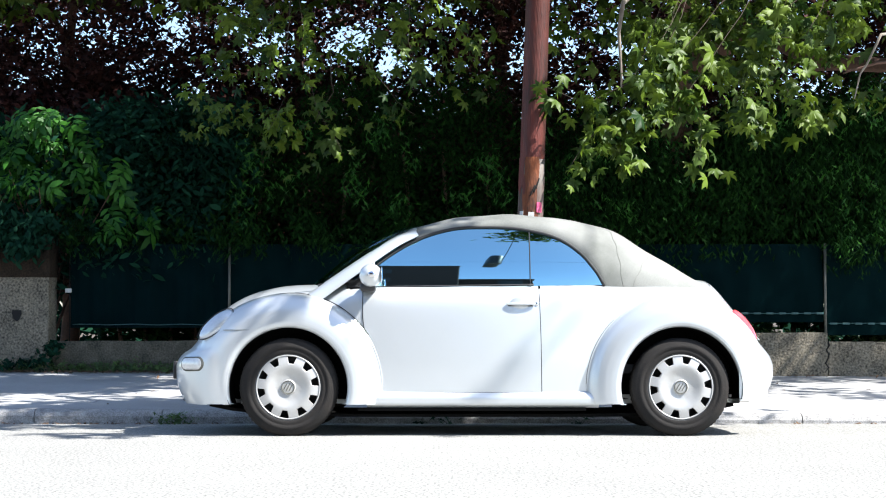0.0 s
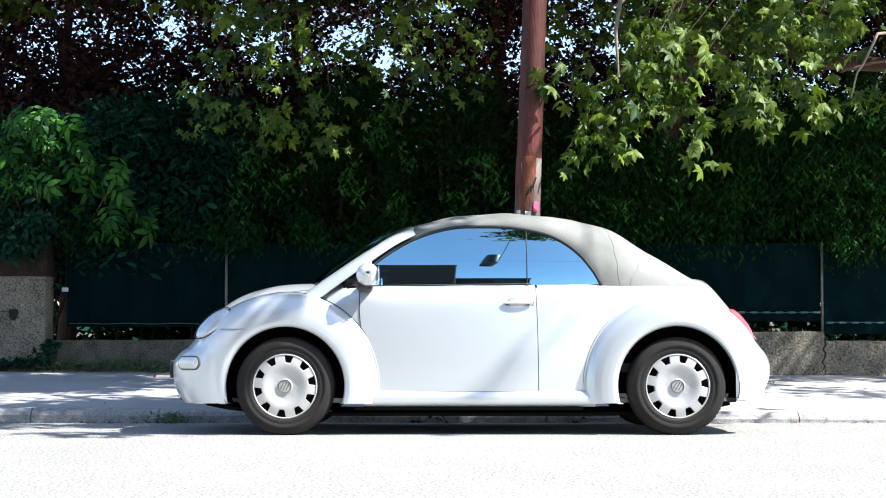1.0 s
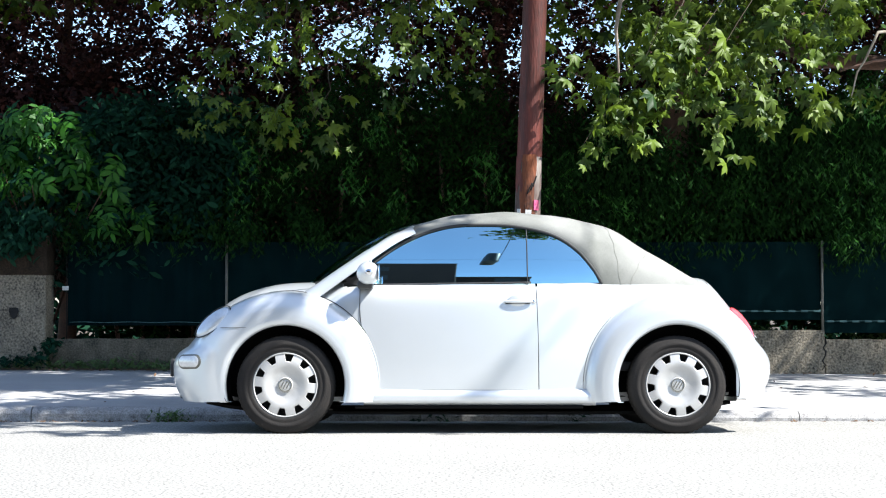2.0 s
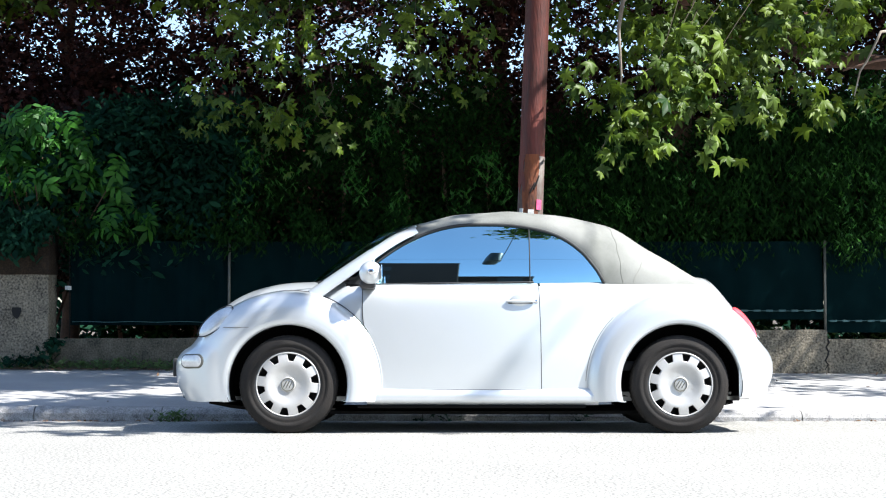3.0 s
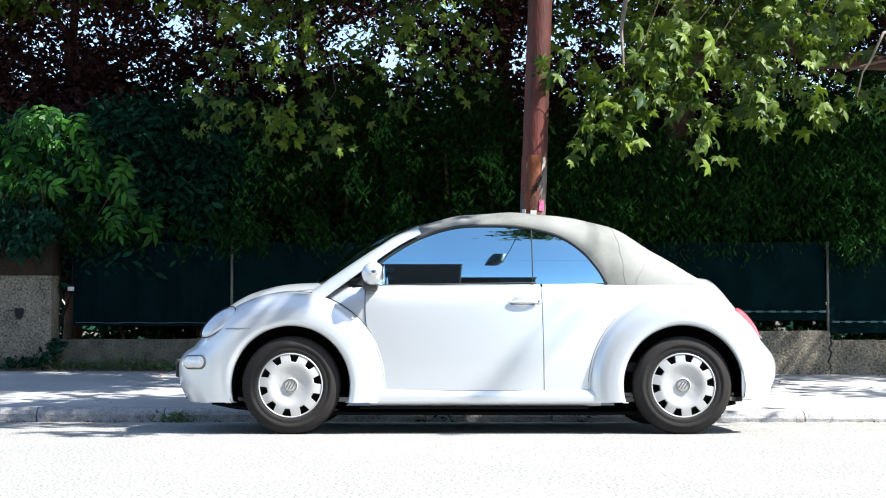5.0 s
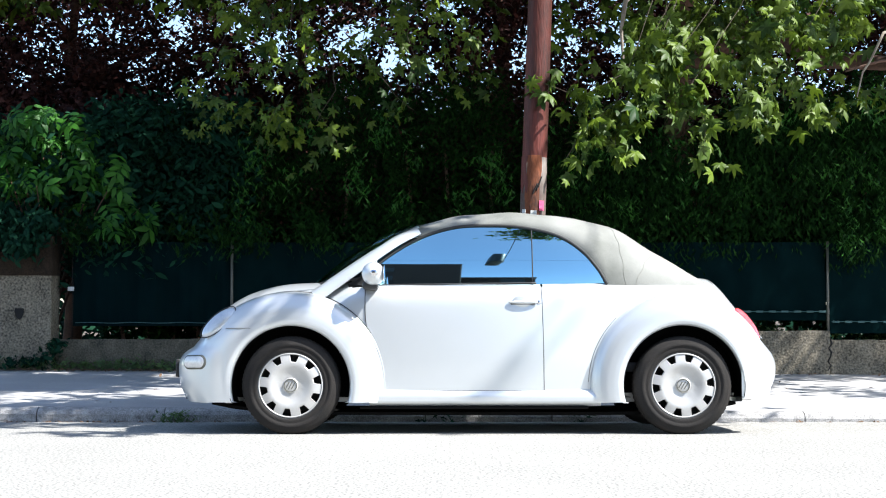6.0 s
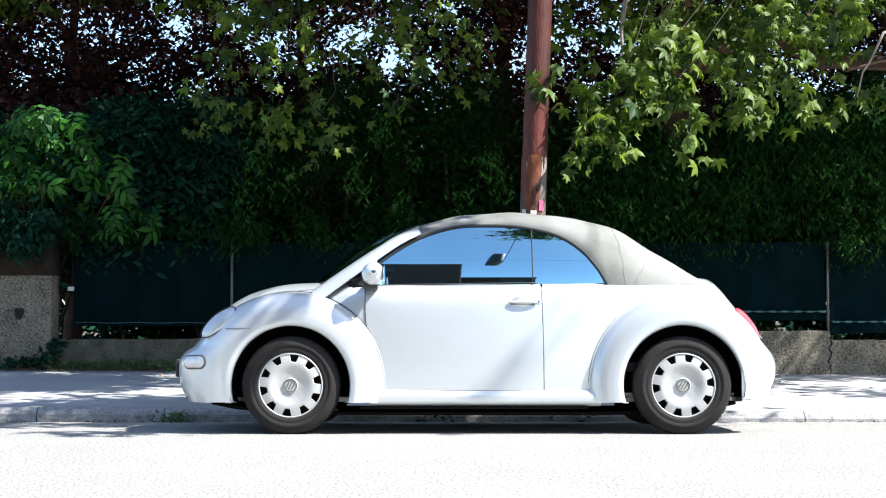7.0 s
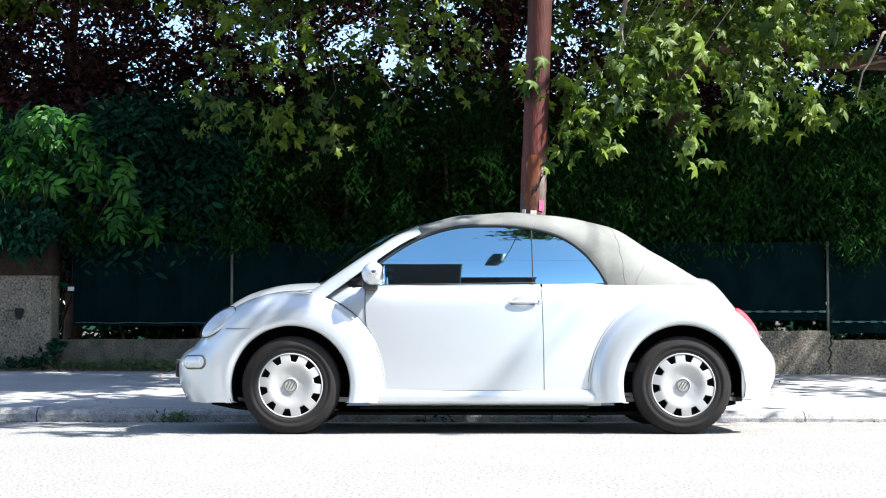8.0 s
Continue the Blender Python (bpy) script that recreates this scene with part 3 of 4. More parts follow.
def roof_pt(u, v):
    x = -0.16 + u * 1.92
    s = -1 if v < 0.5 else 1
    a = (1 - abs(2 * v - 1)) * math.pi / 2
    ze = min(arc(x), ridge(x) - 0.02) - 0.0
    ye = lean_y(x, ze) + 0.006
    n = 2.3
    sag = 0.004 * math.sin(x * 17)
    return (x, s * ye * max(math.cos(a), 0) ** (2 / n), ze + (ridge(x) - ze + sag * math.sin(a)) * max(math.sin(a), 0) ** (2 / n))


roof = sheet("soft_top", roof_pt, 90, 48, M_TOP, car, "weathered grey cloth soft top, raised", thick=0.008, offset=-1)
for sgn in (-1, 1):
    # a sewn seam and a fold in the cloth, the fold's crease shade drawn as a dark line, both running down to the rear
    # corner of the window
    for top_x, foot_x, v0, v1, r, m, name in ((1.12, 1.19, 0.02, 0.5, 0.0016, M_POST, "cloth_seam"), (1.40, 1.24, 0.02, 0.30, 0.0013, M_POST, "cloth_fold")):
        pts = []
        for v in np.linspace(v0, v1, 36):
            x = foot_x + (top_x - foot_x) * (v - v0) / (v1 - v0) + 0.004 * math.sin(v * 60)
            pts.append(Vector(roof_pt((x + 0.16) / 1.92, v if sgn < 0 else 1 - v)) + Vector((0, sgn * 0.0005, 0)))
        tube(name, pts, r, m, car, "thin dark line drawn for seam and crease of the cloth top", sides=6)
    xs = np.linspace(-0.44, 1.066, 70)
    tube("roof_seal", [(x, sgn * (lean_y(x, arc(x)) + 0.004), arc(x)) for x in xs], 0.009, M_SEAM, car, "black seal round the side windows", sides=8)
    for a, b, name in ((-0.50, 0.578, "door_window"), (0.586, 1.062, "quarter_window")):
        def pane(u, v, s=sgn, a=a, b=b):
            x = a + u * (b - a)
            z = belt(x) - 0.004 + v * (arc(x) - belt(x) + 0.004)
            return (x, s * (lean_y(x, z) - 0.004), z)
        g = sheet(name, pane, 30, 10, M_GLASS, car, "tinted glass mirroring blue sky", thick=0.003)
        g.visible_shadow = False
    tube("window_divider", [(0.582, sgn * (lean_y(0.58, z) + 0.003), z) for z in np.linspace(0.945, 1.325, 8)], 0.003, M_SEAM, car, "slim black divider", sides=6)
    # corner triangle and windscreen pillar
    bm = bmesh.new()
    tri = [(-0.635, 0.948), (-0.445, 0.948), (-0.43, 1.085)]
    vs = [[bm.verts.new((x, sgn * (lean_y(x, z) + d), z)) for x, z in tri] for d in (0.003, -0.02)]
    bm.faces.new(vs[0])
    bm.faces.new(vs[1])
    for i in range(3):
        j = (i + 1) % 3
        bm.faces.new((vs[0][i], vs[0][j], vs[1][j], vs[1][i]))
    part("window_corner", bm, M_BLACK, car, "black corner panel at the mirror", smooth=False)

    low = curve([0, 0.4, 0.75, 1.0], [-0.80, -0.46, -0.26, -0.135])
    low_z = curve([0, 0.4, 0.75, 1.0], [0.835, 1.082, 1.222, 1.288])
    def pillar_pt(u, v, s=sgn):
        x, z = low(u), low_z(u)
        k = (z - 0.945) / 0.4
        y = 0.715 - 0.135 * (0.25 * k + 0.75 * k * abs(k))
        w = 0.082 - 0.022 * u
        a = v * math.pi / 2
        return (x - w * 0.62 * v - 0.01, s * (y + 0.006 - 0.095 * (1 - math.cos(a))), z + w * 0.80 * math.sin(a) * (1 - 0.1 * u))
    sheet("windscreen_pillar", pillar_pt, 24, 10, M_PAINT, car, "silver-white windscreen pillar", thick=0.02, offset=0)


def screen_pt(u, v):
    y = (v - 0.5) * 2
    x = -0.90 + 0.22 * y * y + u * (0.73 - 0.18 * y * y)
    z = 0.975 - 0.01 * y * y + (0.42 - 0.03 * y * y) * (1 - (1 - u) ** 1.5)
    return (x, y * (0.67 - 0.11 * u), z)


ws = sheet("windscreen", screen_pt, 20, 24, M_SCREEN, car, "curved windscreen", thick=0.004)
ws.visible_shadow = False
tube("windscreen_header", [(-0.17 + 0.03 * (1 - y * y) * -1, y * 0.50, 1.368 - 0.03 * y * y) for y in np.linspace(-1, 1, 21)], 0.016, M_PAINT, car, sides=8)
sheet("dashboard", lambda u, v: (-0.80 + 0.42 * u, (v - 0.5) * 1.30, 0.96 + 0.03 * math.sin(u * 3) - (0.25 if u > 0.95 else 0)), 10, 10, M_BLACK, car, thick=0.02)
part("cabin_tub", box_bm((2.0, 1.34, 0.06), (0.55, 0, 0.42), 0.01), M_SEAT, car)
for sgn in (-1, 1):
    seat = part("front_seat", box_bm((0.12, 0.46, 0.55), (0.62, sgn * 0.36, 0.68), 0.05, 3, rot=pose(0, 0, 0, 0, 14)), M_SEAT, car, "dark front seat")
    part("seat_cushion", box_bm((0.5, 0.46, 0.14), (0.36, sgn * 0.36, 0.5), 0.05, 3), M_SEAT, seat)
    sheet("door_lining", lambda u, v: (-0.55 + 1.7 * u, sgn * 0.665, 0.3 + 0.60 * v), 6, 3, M_SEAT, car)
bm = box_bm((0.06, 0.22, 0.095), (0.0, 0, 0), 0.022, 3, rot=pose(0, 0, 0, 0, 0, 0))
part("inner_mirror", bm, M_BLACK, car, "black inside rear-view mirror").matrix_basis = pose(-0.255, 0.0, 1.315, 0, 20, 24)
tube("mirror_stalk", [(-0.255, 0.0, 1.32), (-0.225, 0.0, 1.392)], 0.006, M_BLACK, car, sides=6)
steer = [(-0.20 + 0.05 * math.sin(a), -0.36 + 0.18 * math.cos(a), 0.84 + 0.17 * math.sin(a)) for a in np.linspace(0, 2 * math.pi, 33)]
tube("steering_wheel", steer, 0.015, M_BLACK, car, sides=8)


# ---- wheels ----
def wheel(hx, sgn):
    """One wheel: y runs outwards before it is turned to its side of the car."""
    w = new("wheel")
    w.parent = car
    w.matrix_basis = pose(hx, sgn * 0.735, HUB_Z, 0, (7 if hx < 0 else 12), 0 if sgn < 0 else 180)
    r = 0.317
    prof = [(0.200, 0.080), (0.211, 0.0945), (0.228, 0.1), (0.236, 0.0975), (0.246, 0.0985), (0.25, 0.102), (0.268, 0.102), (0.271, 0.0995), (0.285, 0.098), (0.304, 0.086), (0.313, 0.07), (r, 0.05), (r, 0.02),
            (r - 0.006, 0.018), (r - 0.006, 0.012), (r, 0.010), (r, -0.010), (r - 0.006, -0.012), (r - 0.006, -0.018), (r, -0.02), (r, -0.05),
            (0.313, -0.07), (0.296, -0.09), (0.25, -0.1), (0.205, -0.085)]
    lathe("tyre", [(a, -b) for a, b in prof], M_TYRE, w, "dusty black tyre", seg=132, closed=True, tread=0.3125)
    lathe("rim", [(0.212, -0.08), (0.205, -0.05), (0.19, -0.02), (0.05, -0.015), (0.0, -0.015)], M_BLACK, w, "dark steel rim", seg=48)
    lathe("tread_ring", [(0.205, -0.080), (0.2085, -0.094), (0.214, -0.096)], M_BLACK, w, seg=48)
    # trim disc with ten deep rounded notches inside a thin closed edge
    seg, steps = 240, [0.0, 0.14, 0.30, 0.42, 0.54, 0.66, 0.78, 0.88, 0.95, 1.0]
    verts, faces = [], []
    n = len(steps) + 2
    for k in range(seg):
        a = 2 * math.pi * k / seg
        ph = abs((k % 24) / 24 - 0.5)
        notch = math.sqrt(max(0.0, 1 - (ph / 0.24) ** 2)) if ph < 0.24 else 0.0
        edge_r = 0.199 - 0.050 * min(1.0, 1.35 * notch)
        ring = []
        for t in steps:
            rr = 0.045 + (edge_r - 0.045) * t
            k2 = min(rr / 0.199, 1)
            ring.append((rr, 0.083 + 0.021 / (1 + math.exp(-(k2 - 0.52) * 16)) - 0.012 * max(0, k2 - 0.72) / 0.28))
        rr, d = ring[-1]
        ring += [(rr + 0.0015, d - 0.004), (rr + 0.002, d - 0.030)]
        verts += [(r * math.cos(a), -d, r * math.sin(a)) for r, d in ring]
    for k in range(seg):
        for j in range(n - 1):
            a, b = k * n + j, ((k + 1) % seg) * n + j
            faces.append((a, b, b + 1, a + 1))
    put("hubcap", mesh_of("hubcap", verts, faces, M_CAP), w, "silver plastic wheel trim with ten notches")
    lathe("outer_ring", [(0.1965, -0.090), (0.1985, -0.0965), (0.2045, -0.097), (0.2075, -0.090), (0.205, -0.080), (0.197, -0.080)], M_CAP, w, "thin edge of the wheel trim", seg=96, closed=True)
    lathe("centre_disc", [(0.05, -0.080), (0.047, -0.088), (0.041, -0.090), (0.0, -0.090)], M_CAP, w, seg=36)
    lathe("badge_ring", [(0.037, -0.0885), (0.037, -0.0945), (0.043, -0.0945), (0.043, -0.0885)], M_POST, w, "plain round badge", seg=36)
    for dx, rz, h in ((-0.018, 20, 0.046), (0.0, 20, 0.058), (0.018, 20, 0.046)):
        part("badge_bar", box_bm((0.006, 0.004, h), (dx, -0.0915, 0.0), 0.001, 1, None, pose(0, 0, 0, 0, rz, 0)), M_POST, w, smooth=False)
    return w


for hx in (HUB_F, HUB_R):
    for sgn in (-1, 1):
        wheel(hx, sgn)
tube("exhaust_pipe", [(1.95, 0.35, 0.20), (2.2, 0.35, 0.20)], 0.025, M_CHROME, car)


# ---- leaves ----
def leaf_shape(kind):
    if kind == "plane":
        pts = [(0, -0.12)]
        for deg, r in ((-64, 0.30), (-36, 0.48), (-22, 0.86), (-10, 0.58), (7, 0.47), (20, 0.72), (25, 0.84), (36, 1.12), (43, 0.84), (51, 0.78), (61, 0.48), (74, 0.76), (78, 0.86), (90, 1.18), (102, 0.86), (106, 0.76), (119, 0.48), (129, 0.78), (137, 0.84), (144, 1.12), (155, 0.84), (160, 0.72), (173, 0.47), (190, 0.58), (202, 0.86), (216, 0.48), (244, 0.30)):
            pts.append((r * math.cos(radians(deg)), r * math.sin(radians(deg))))
        v = [(0, 0.12, 0.06)] + [(x, y, -0.34 * abs(x) - 0.34 * y * y + 0.13 * math.sin(9 * x + 4 * y)) for x, y in pts]
        n = len(pts)
        return np.array(v), np.array([(0, 1 + i, 1 + (i + 1) % n) for i in range(n)])
    if kind == "compound":
        one, tri = leaf_shape("oval")
        vs, fs = [], []
        for k, (x, y, deg) in enumerate(((0, 0.72, 0), (0.3, 0.38, -52), (-0.3, 0.40, 52), (0.33, -0.02, -62), (-0.33, 0.0, 62), (0.28, -0.38, -70), (-0.28, -0.36, 70))):
            c, s = math.cos(radians(deg)), math.sin(radians(deg))
            for px, py, pz in one * (0.42 if k < 3 else 0.33):
                vs.append((x + c * px - s * py, y + s * px + c * py, pz * 1.3 - 0.28 * (x + c * px - s * py) ** 2 - 0.15 * (y + s * px + c * py) ** 2))
            fs += [tuple(i + k * len(one) for i in t) for t in tri]
        return np.array(vs), np.array(fs)
    if kind == "oval":
        v = [(0, -1, 0), (0.36, -0.3, 0.08), (0.3, 0.45, 0.05), (0, 1.0, -0.12), (-0.3, 0.45, 0.05), (-0.36, -0.3, 0.08)]
        return np.array(v), np.array([(0, 1, 5), (1, 2, 5), (5, 2, 4), (2, 3, 4)])
    if kind == "spray":
        v = [(0, -1.1, 0), (0.15, -0.3, 0.05), (0.42, 0.15, 0), (0.10, 0.1, 0.02), (0.05, 1.2, -0.15), (-0.10, 0.2, 0.02), (-0.36, 0.42, 0), (-0.15, -0.2, 0.05)]
        return np.array(v), np.array([(0, 1, 7), (1, 2, 3), (7, 1, 3), (7, 3, 5), (5, 6, 7), (3, 4, 5)])
    v = [(0, -1, 0), (0.55, 0, 0.1), (0, 1, -0.05), (-0.55, 0, 0.1)]
    return np.array(v), np.array([(0, 1, 2), (0, 2, 3)])


def leaves(name, places, kind, size, material, parent, label="", droop=0.5, seed=0, up=0.5, spread=0.35):
    """Many leaves at the given places as one mesh; each hangs and turns its own way."""
    g = np.random.default_rng(seed)
    shape, tris = leaf_shape(kind)
    n = len(places)
    az = g.uniform(0, 2 * np.pi, n)
    tip = np.stack([np.cos(az), np.sin(az), -droop + g.normal(0, 0.35, n)], 1)
    tip /= np.linalg.norm(tip, axis=1)[:, None]
    nor = np.stack([g.normal(0, 0.6, n), g.normal(-0.35, 0.6, n), np.full(n, up) + g.normal(0, 0.35, n)], 1)
    nor -= tip * (nor * tip).sum(1)[:, None]
    nor /= np.linalg.norm(nor, axis=1)[:, None]
    sidev = np.cross(tip, nor)
    sc = size * (1 + spread * g.normal(0, 1, n).clip(-1.6, 1.8))
    v = (shape[None, :, 0, None] * sidev[:, None] + shape[None, :, 1, None] * tip[:, None] + shape[None, :, 2, None] * nor[:, None]) * sc[:, None, None]
    v = (v + np.asarray(places)[:, None]).reshape(-1, 3)
    f = (tris[None] + (np.arange(n) * len(shape))[:, None, None]).reshape(-1, 3)
    me = bpy.data.meshes.new(name)
    me.vertices.add(len(v))
    me.vertices.foreach_set("co", v.ravel().astype(np.float32))
    me.loops.add(f.size)
    me.loops.foreach_set("vertex_index", f.ravel().astype(np.int32))
    me.polygons.add(len(f))
    me.polygons.foreach_set("loop_start", np.arange(0, f.size, 3, dtype=np.int32))
    me.polygons.foreach_set("loop_total", np.full(len(f), 3, np.int32))
    me.materials.append(material)
    me.update(calc_edges=True)
    return tagged(put(name, me, parent, label), kind="stuff")


def clumps(n, centres, radius, g, flat=0.7):
    """Leaf places gathered in uneven clumps round the centres."""
    c = np.asarray(centres)
    pick = g.integers(0, len(c), n)
    return c[pick] + g.normal(0, 1, (n, 3)) * np.array([radius, radius, radius * flat])


def mass(n, x, y, z, g, clump=0.25, per=60, edge=None):
    """Clump centres in a box whose top and bottom follow edge(x)."""
    m = max(4, n // per)
    c = np.stack([g.uniform(*x, m), g.uniform(*y, m), g.uniform(*z, m)], 1)
    if edge is not None:
        c = c[[edge(p) for p in c]]
    return clumps(n, c, clump, g)


# ---- hedge and shrubs behind the fence ----
hedge = thing("hedge", "dense dark green evergreen hedge behind the fence", "hedge", pose(0, 6.6, 0.1))


def hedge_places(n, x0, x1, seed, y0=-0.35, y1=0.5, bottom=1.15, top=3.0):
    g = np.random.default_rng(seed)
    c = []
    while len(c) < n // 55:
        x, y, z = g.uniform(x0, x1), g.uniform(y0, y1), g.uniform(bottom - 0.1, top + 0.5)
        lo = bottom + 0.16 * math.sin(x * 2.1) + 0.1 * math.sin(x * 5.3 + 1)
        hi = top + 0.25 * math.sin(x * 1.3 + 2) + 0.15 * math.sin(x * 4.1)
        if lo < z < hi:
            c.append((x, y, z))
    return clumps(n, c, 0.11, g, 1.1)


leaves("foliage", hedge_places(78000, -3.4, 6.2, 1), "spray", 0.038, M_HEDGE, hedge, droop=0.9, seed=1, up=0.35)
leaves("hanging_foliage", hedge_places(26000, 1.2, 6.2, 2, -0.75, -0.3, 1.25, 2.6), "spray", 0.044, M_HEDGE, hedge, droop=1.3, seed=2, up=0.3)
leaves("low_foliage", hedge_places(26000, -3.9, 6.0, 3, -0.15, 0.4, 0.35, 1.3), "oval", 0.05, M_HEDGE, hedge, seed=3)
g = np.random.default_rng(17)
sprigs = [(g.uniform(-2.2, 5.5), g.uniform(-0.75, -0.5), g.uniform(1.35, 2.9)) for i in range(46)] + [(g.uniform(4.1, 5.3), g.uniform(-0.9, -0.7), g.uniform(1.35, 2.9)) for i in range(14)]
# sprigs that catch the sun get a brighter leaf colour than the hedge
leaves("outer_foliage", clumps(2700, sprigs, 0.085, g, 1.2), "spray", 0.042, M_WALNUT, hedge, "outer sprigs, sunlight put into a lighter green", droop=1.0, seed=18)
fringe = [(g.uniform(-4.0, 0.6), g.uniform(-0.86, -0.72), g.uniform(1.34, 1.66)) for i in range(60)]
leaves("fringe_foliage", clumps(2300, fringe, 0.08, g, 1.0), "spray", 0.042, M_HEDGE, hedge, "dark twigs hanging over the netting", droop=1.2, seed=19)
for i in range(14):
    x = -3.3 + i * 0.68 + 0.2 * math.sin(i * 5)
    tube("stem", [(x + 0.05 * math.sin(i + k), 0.1 + 0.06 * math.cos(i * 2 + k), k * 0.42 - 0.05) for k in range(7)], [0.035 - 0.003 * k for k in range(7)], M_BARK, hedge, sides=6)

shrub = thing("dark_shrub", "bluish dark green broadleaf shrub over the fence", "shrub", pose(-3.0, 6.4, 0.1))
g = np.random.default_rng(21)
leaves("foliage", mass(15000, (-0.95, 0.75), (-0.35, 0.4), (1.0, 2.95), g, 0.14, 70), "oval", 0.05, M_TEAL, shrub, seed=5, droop=0.6)
for i in range(5):
    tube("stem", [(-0.5 + 0.25 * i + 0.03 * k * (i - 2), 0.1, k * 0.45 - 0.05) for k in range(6)], [0.03 - 0.003 * k for k in range(6)], M_BARK, shrub, sides=6)

# the bright shrub sways a little
bright = thing("bright_shrub", "bright green large-leaved shrub overhanging the pillar", "shrub", pose(-4.55, 6.15, 0.1))
g = np.random.default_rng(31)
tips = []
for i in range(54):
    a = g.uniform(0, 1)
    half = 0.62 * math.sin(math.pi * min(0.95, 0.22 + 0.72 * (1 - a)))
    tips.append((0.12 + g.uniform(-half * 1.3, half), g.uniform(-0.6, 0.05), 1.80 + 0.94 * a ** 0.6))
for i in range(8):
    tips.append((0.85 + 0.28 * g.uniform(-1, 1), g.uniform(-0.5, -0.2), 2.05 + g.uniform(-0.12, 0.12)))
for i in range(5):
    tips.append((1.22 + 0.32 * g.uniform(-1, 1), g.uniform(-0.5, -0.3), 1.62 + g.uniform(-0.13, 0.14)))
leaves("foliage", clumps(205, tips, 0.10, g), "compound", 0.175, M_WALNUT, bright, seed=6, droop=0.85, up=0.9, spread=0.24)
# lower and inner leaves take a darker colour that stands for their shade
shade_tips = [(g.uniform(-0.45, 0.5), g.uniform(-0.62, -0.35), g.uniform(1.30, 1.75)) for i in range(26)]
leaves("low_foliage", clumps(1300, shade_tips, 0.09, g), "oval", 0.05, M_TEAL, bright, "lower leaves over the pillar, coloured dark for shade", seed=9, droop=0.9)
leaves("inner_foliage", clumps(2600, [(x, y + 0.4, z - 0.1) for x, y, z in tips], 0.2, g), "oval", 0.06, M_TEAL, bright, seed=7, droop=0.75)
for i, (x, y, z) in enumerate(tips[::4]):
    tube("stem", [(0.1, 0.3, -0.05), (0.1 + x * 0.3, 0.25, 0.6 * z), (x, y, z)], [0.022, 0.014, 0.004], M_BARK, bright, sides=5)

# openings in the canopy: x, height and radius
GAPS = ((-3.42, 4.5, 0.25), (-3.62, 4.2, 0.14), (-2.82, 4.62, 0.2), (-1.24, 4.5, 0.28), (-0.75, 4.22, 0.2), (-1.9, 4.25, 0.16), (-0.25, 4.05, 0.12), (-4.28, 3.97, 0.09),
        (-4.62, 4.28, 0.12), (1.63, 4.5, 0.2), (2.5, 4.5, 0.2), (2.75, 4.2, 0.12), (0.55, 4.3, 0.08), (1.05, 4.2, 0.1), (-5.3, 4.6, 0.11), (-5.25, 4.0, 0.07), (-5.9, 4.05, 0.1), (-4.95, 4.12, 0.1), (-4.9, 4.62, 0.13), (-4.5, 4.62, 0.14), (-4.35, 4.42, 0.09), (-5.6, 4.4, 0.12))


def thin(x, z, g):
    """Leaves are sparse inside the openings."""
    for gx, gz, r in GAPS:
        d = math.hypot(x - gx, z - gz)
        if d < r * 1.75:
            return g.uniform() < 0.03 + 0.7 * (d / (r * 1.75)) ** 3
    return True


# dark copper-leaved trees with sky between their leaves
for k, (x, y, n, h) in enumerate(((-4.9, 9.6, 20000, 5.6), (-6.8, 10.0, 12000, 5.4), (-2.0, 10.4, 17000, 6.0), (0.8, 10.0, 15000, 5.8), (3.4, 10.6, 12000, 5.9), (6.6, 10.0, 14000, 5.8))):
    tree = thing("copper_tree", "tall dark reddish-leaved tree, sky showing through", "tree", pose(x, y, 0.1), group="dark trees behind the hedge")
    g = np.random.default_rng(50 + k)
    tube("trunk", [(0.06 * math.sin(k + j), 0.05 * math.cos(j), j * 0.7 - 0.1) for j in range(9)], [0.13 - 0.011 * j for j in range(9)], M_BARK, tree, sides=10)
    cents = [(g.normal(0, 1.15), g.normal(0, 0.8), g.uniform(1.2, h)) for j in range(420)]
    cents += [(g.normal(0, 1.3), g.normal(0, 0.8), g.uniform(1.2, 3.3)) for j in range(240)]
    pts = clumps(int(n * 4.4), cents, 0.15, g, 1.0)
    pts = pts[[thin(p[0] + x, p[2] + 0.1, g) for p in pts]]
    leaves("crown", pts, "small", 0.0435, M_COPPER, tree, seed=60 + k, droop=0.5)
    for j in range(9):
        a = j * 2.4 + k
        z = 1.3 + j * 0.42
        tube("limb", [(0, 0, z), (0.5 * math.cos(a), 0.35 * math.sin(a), z + 0.35), (1.2 * math.cos(a), 0.8 * math.sin(a), z + 0.6)], [0.05, 0.03, 0.008], M_BARK, tree, sides=6)

woods = thing("far_woods", "dense dark far trees closing the view", "trees", pose(0, 15, 0), kind="stuff")
g = np.random.default_rng(71)
leaves("foliage", mass(26000, (-10, 10), (-0.8, 0.8), (0, 3.7), g, 0.4, 50), "oval", 0.13, M_TEAL, woods, seed=8)


# ---- plane tree: trunk and crown behind the wall, boughs hanging over the footway ----
TREE = Vector((2.75, 7.1, 0.1))
plane = thing("plane_tree", "large plane tree with lobed leaves over the footway", "tree", Matrix.Translation(TREE))


def loc(p):
    return Vector(p) - TREE


tube("trunk", [(0, 0, -0.15), (0.02, 0, 1.2), (-0.03, -0.02, 2.6), (0.02, -0.1, 4.0), (0.1, -0.3, 5.6), (0.15, -0.5, 7.4)], [0.24, 0.19, 0.175, 0.16, 0.13, 0.07], M_BARK, plane, "grey-brown flaking trunk", sides=16)


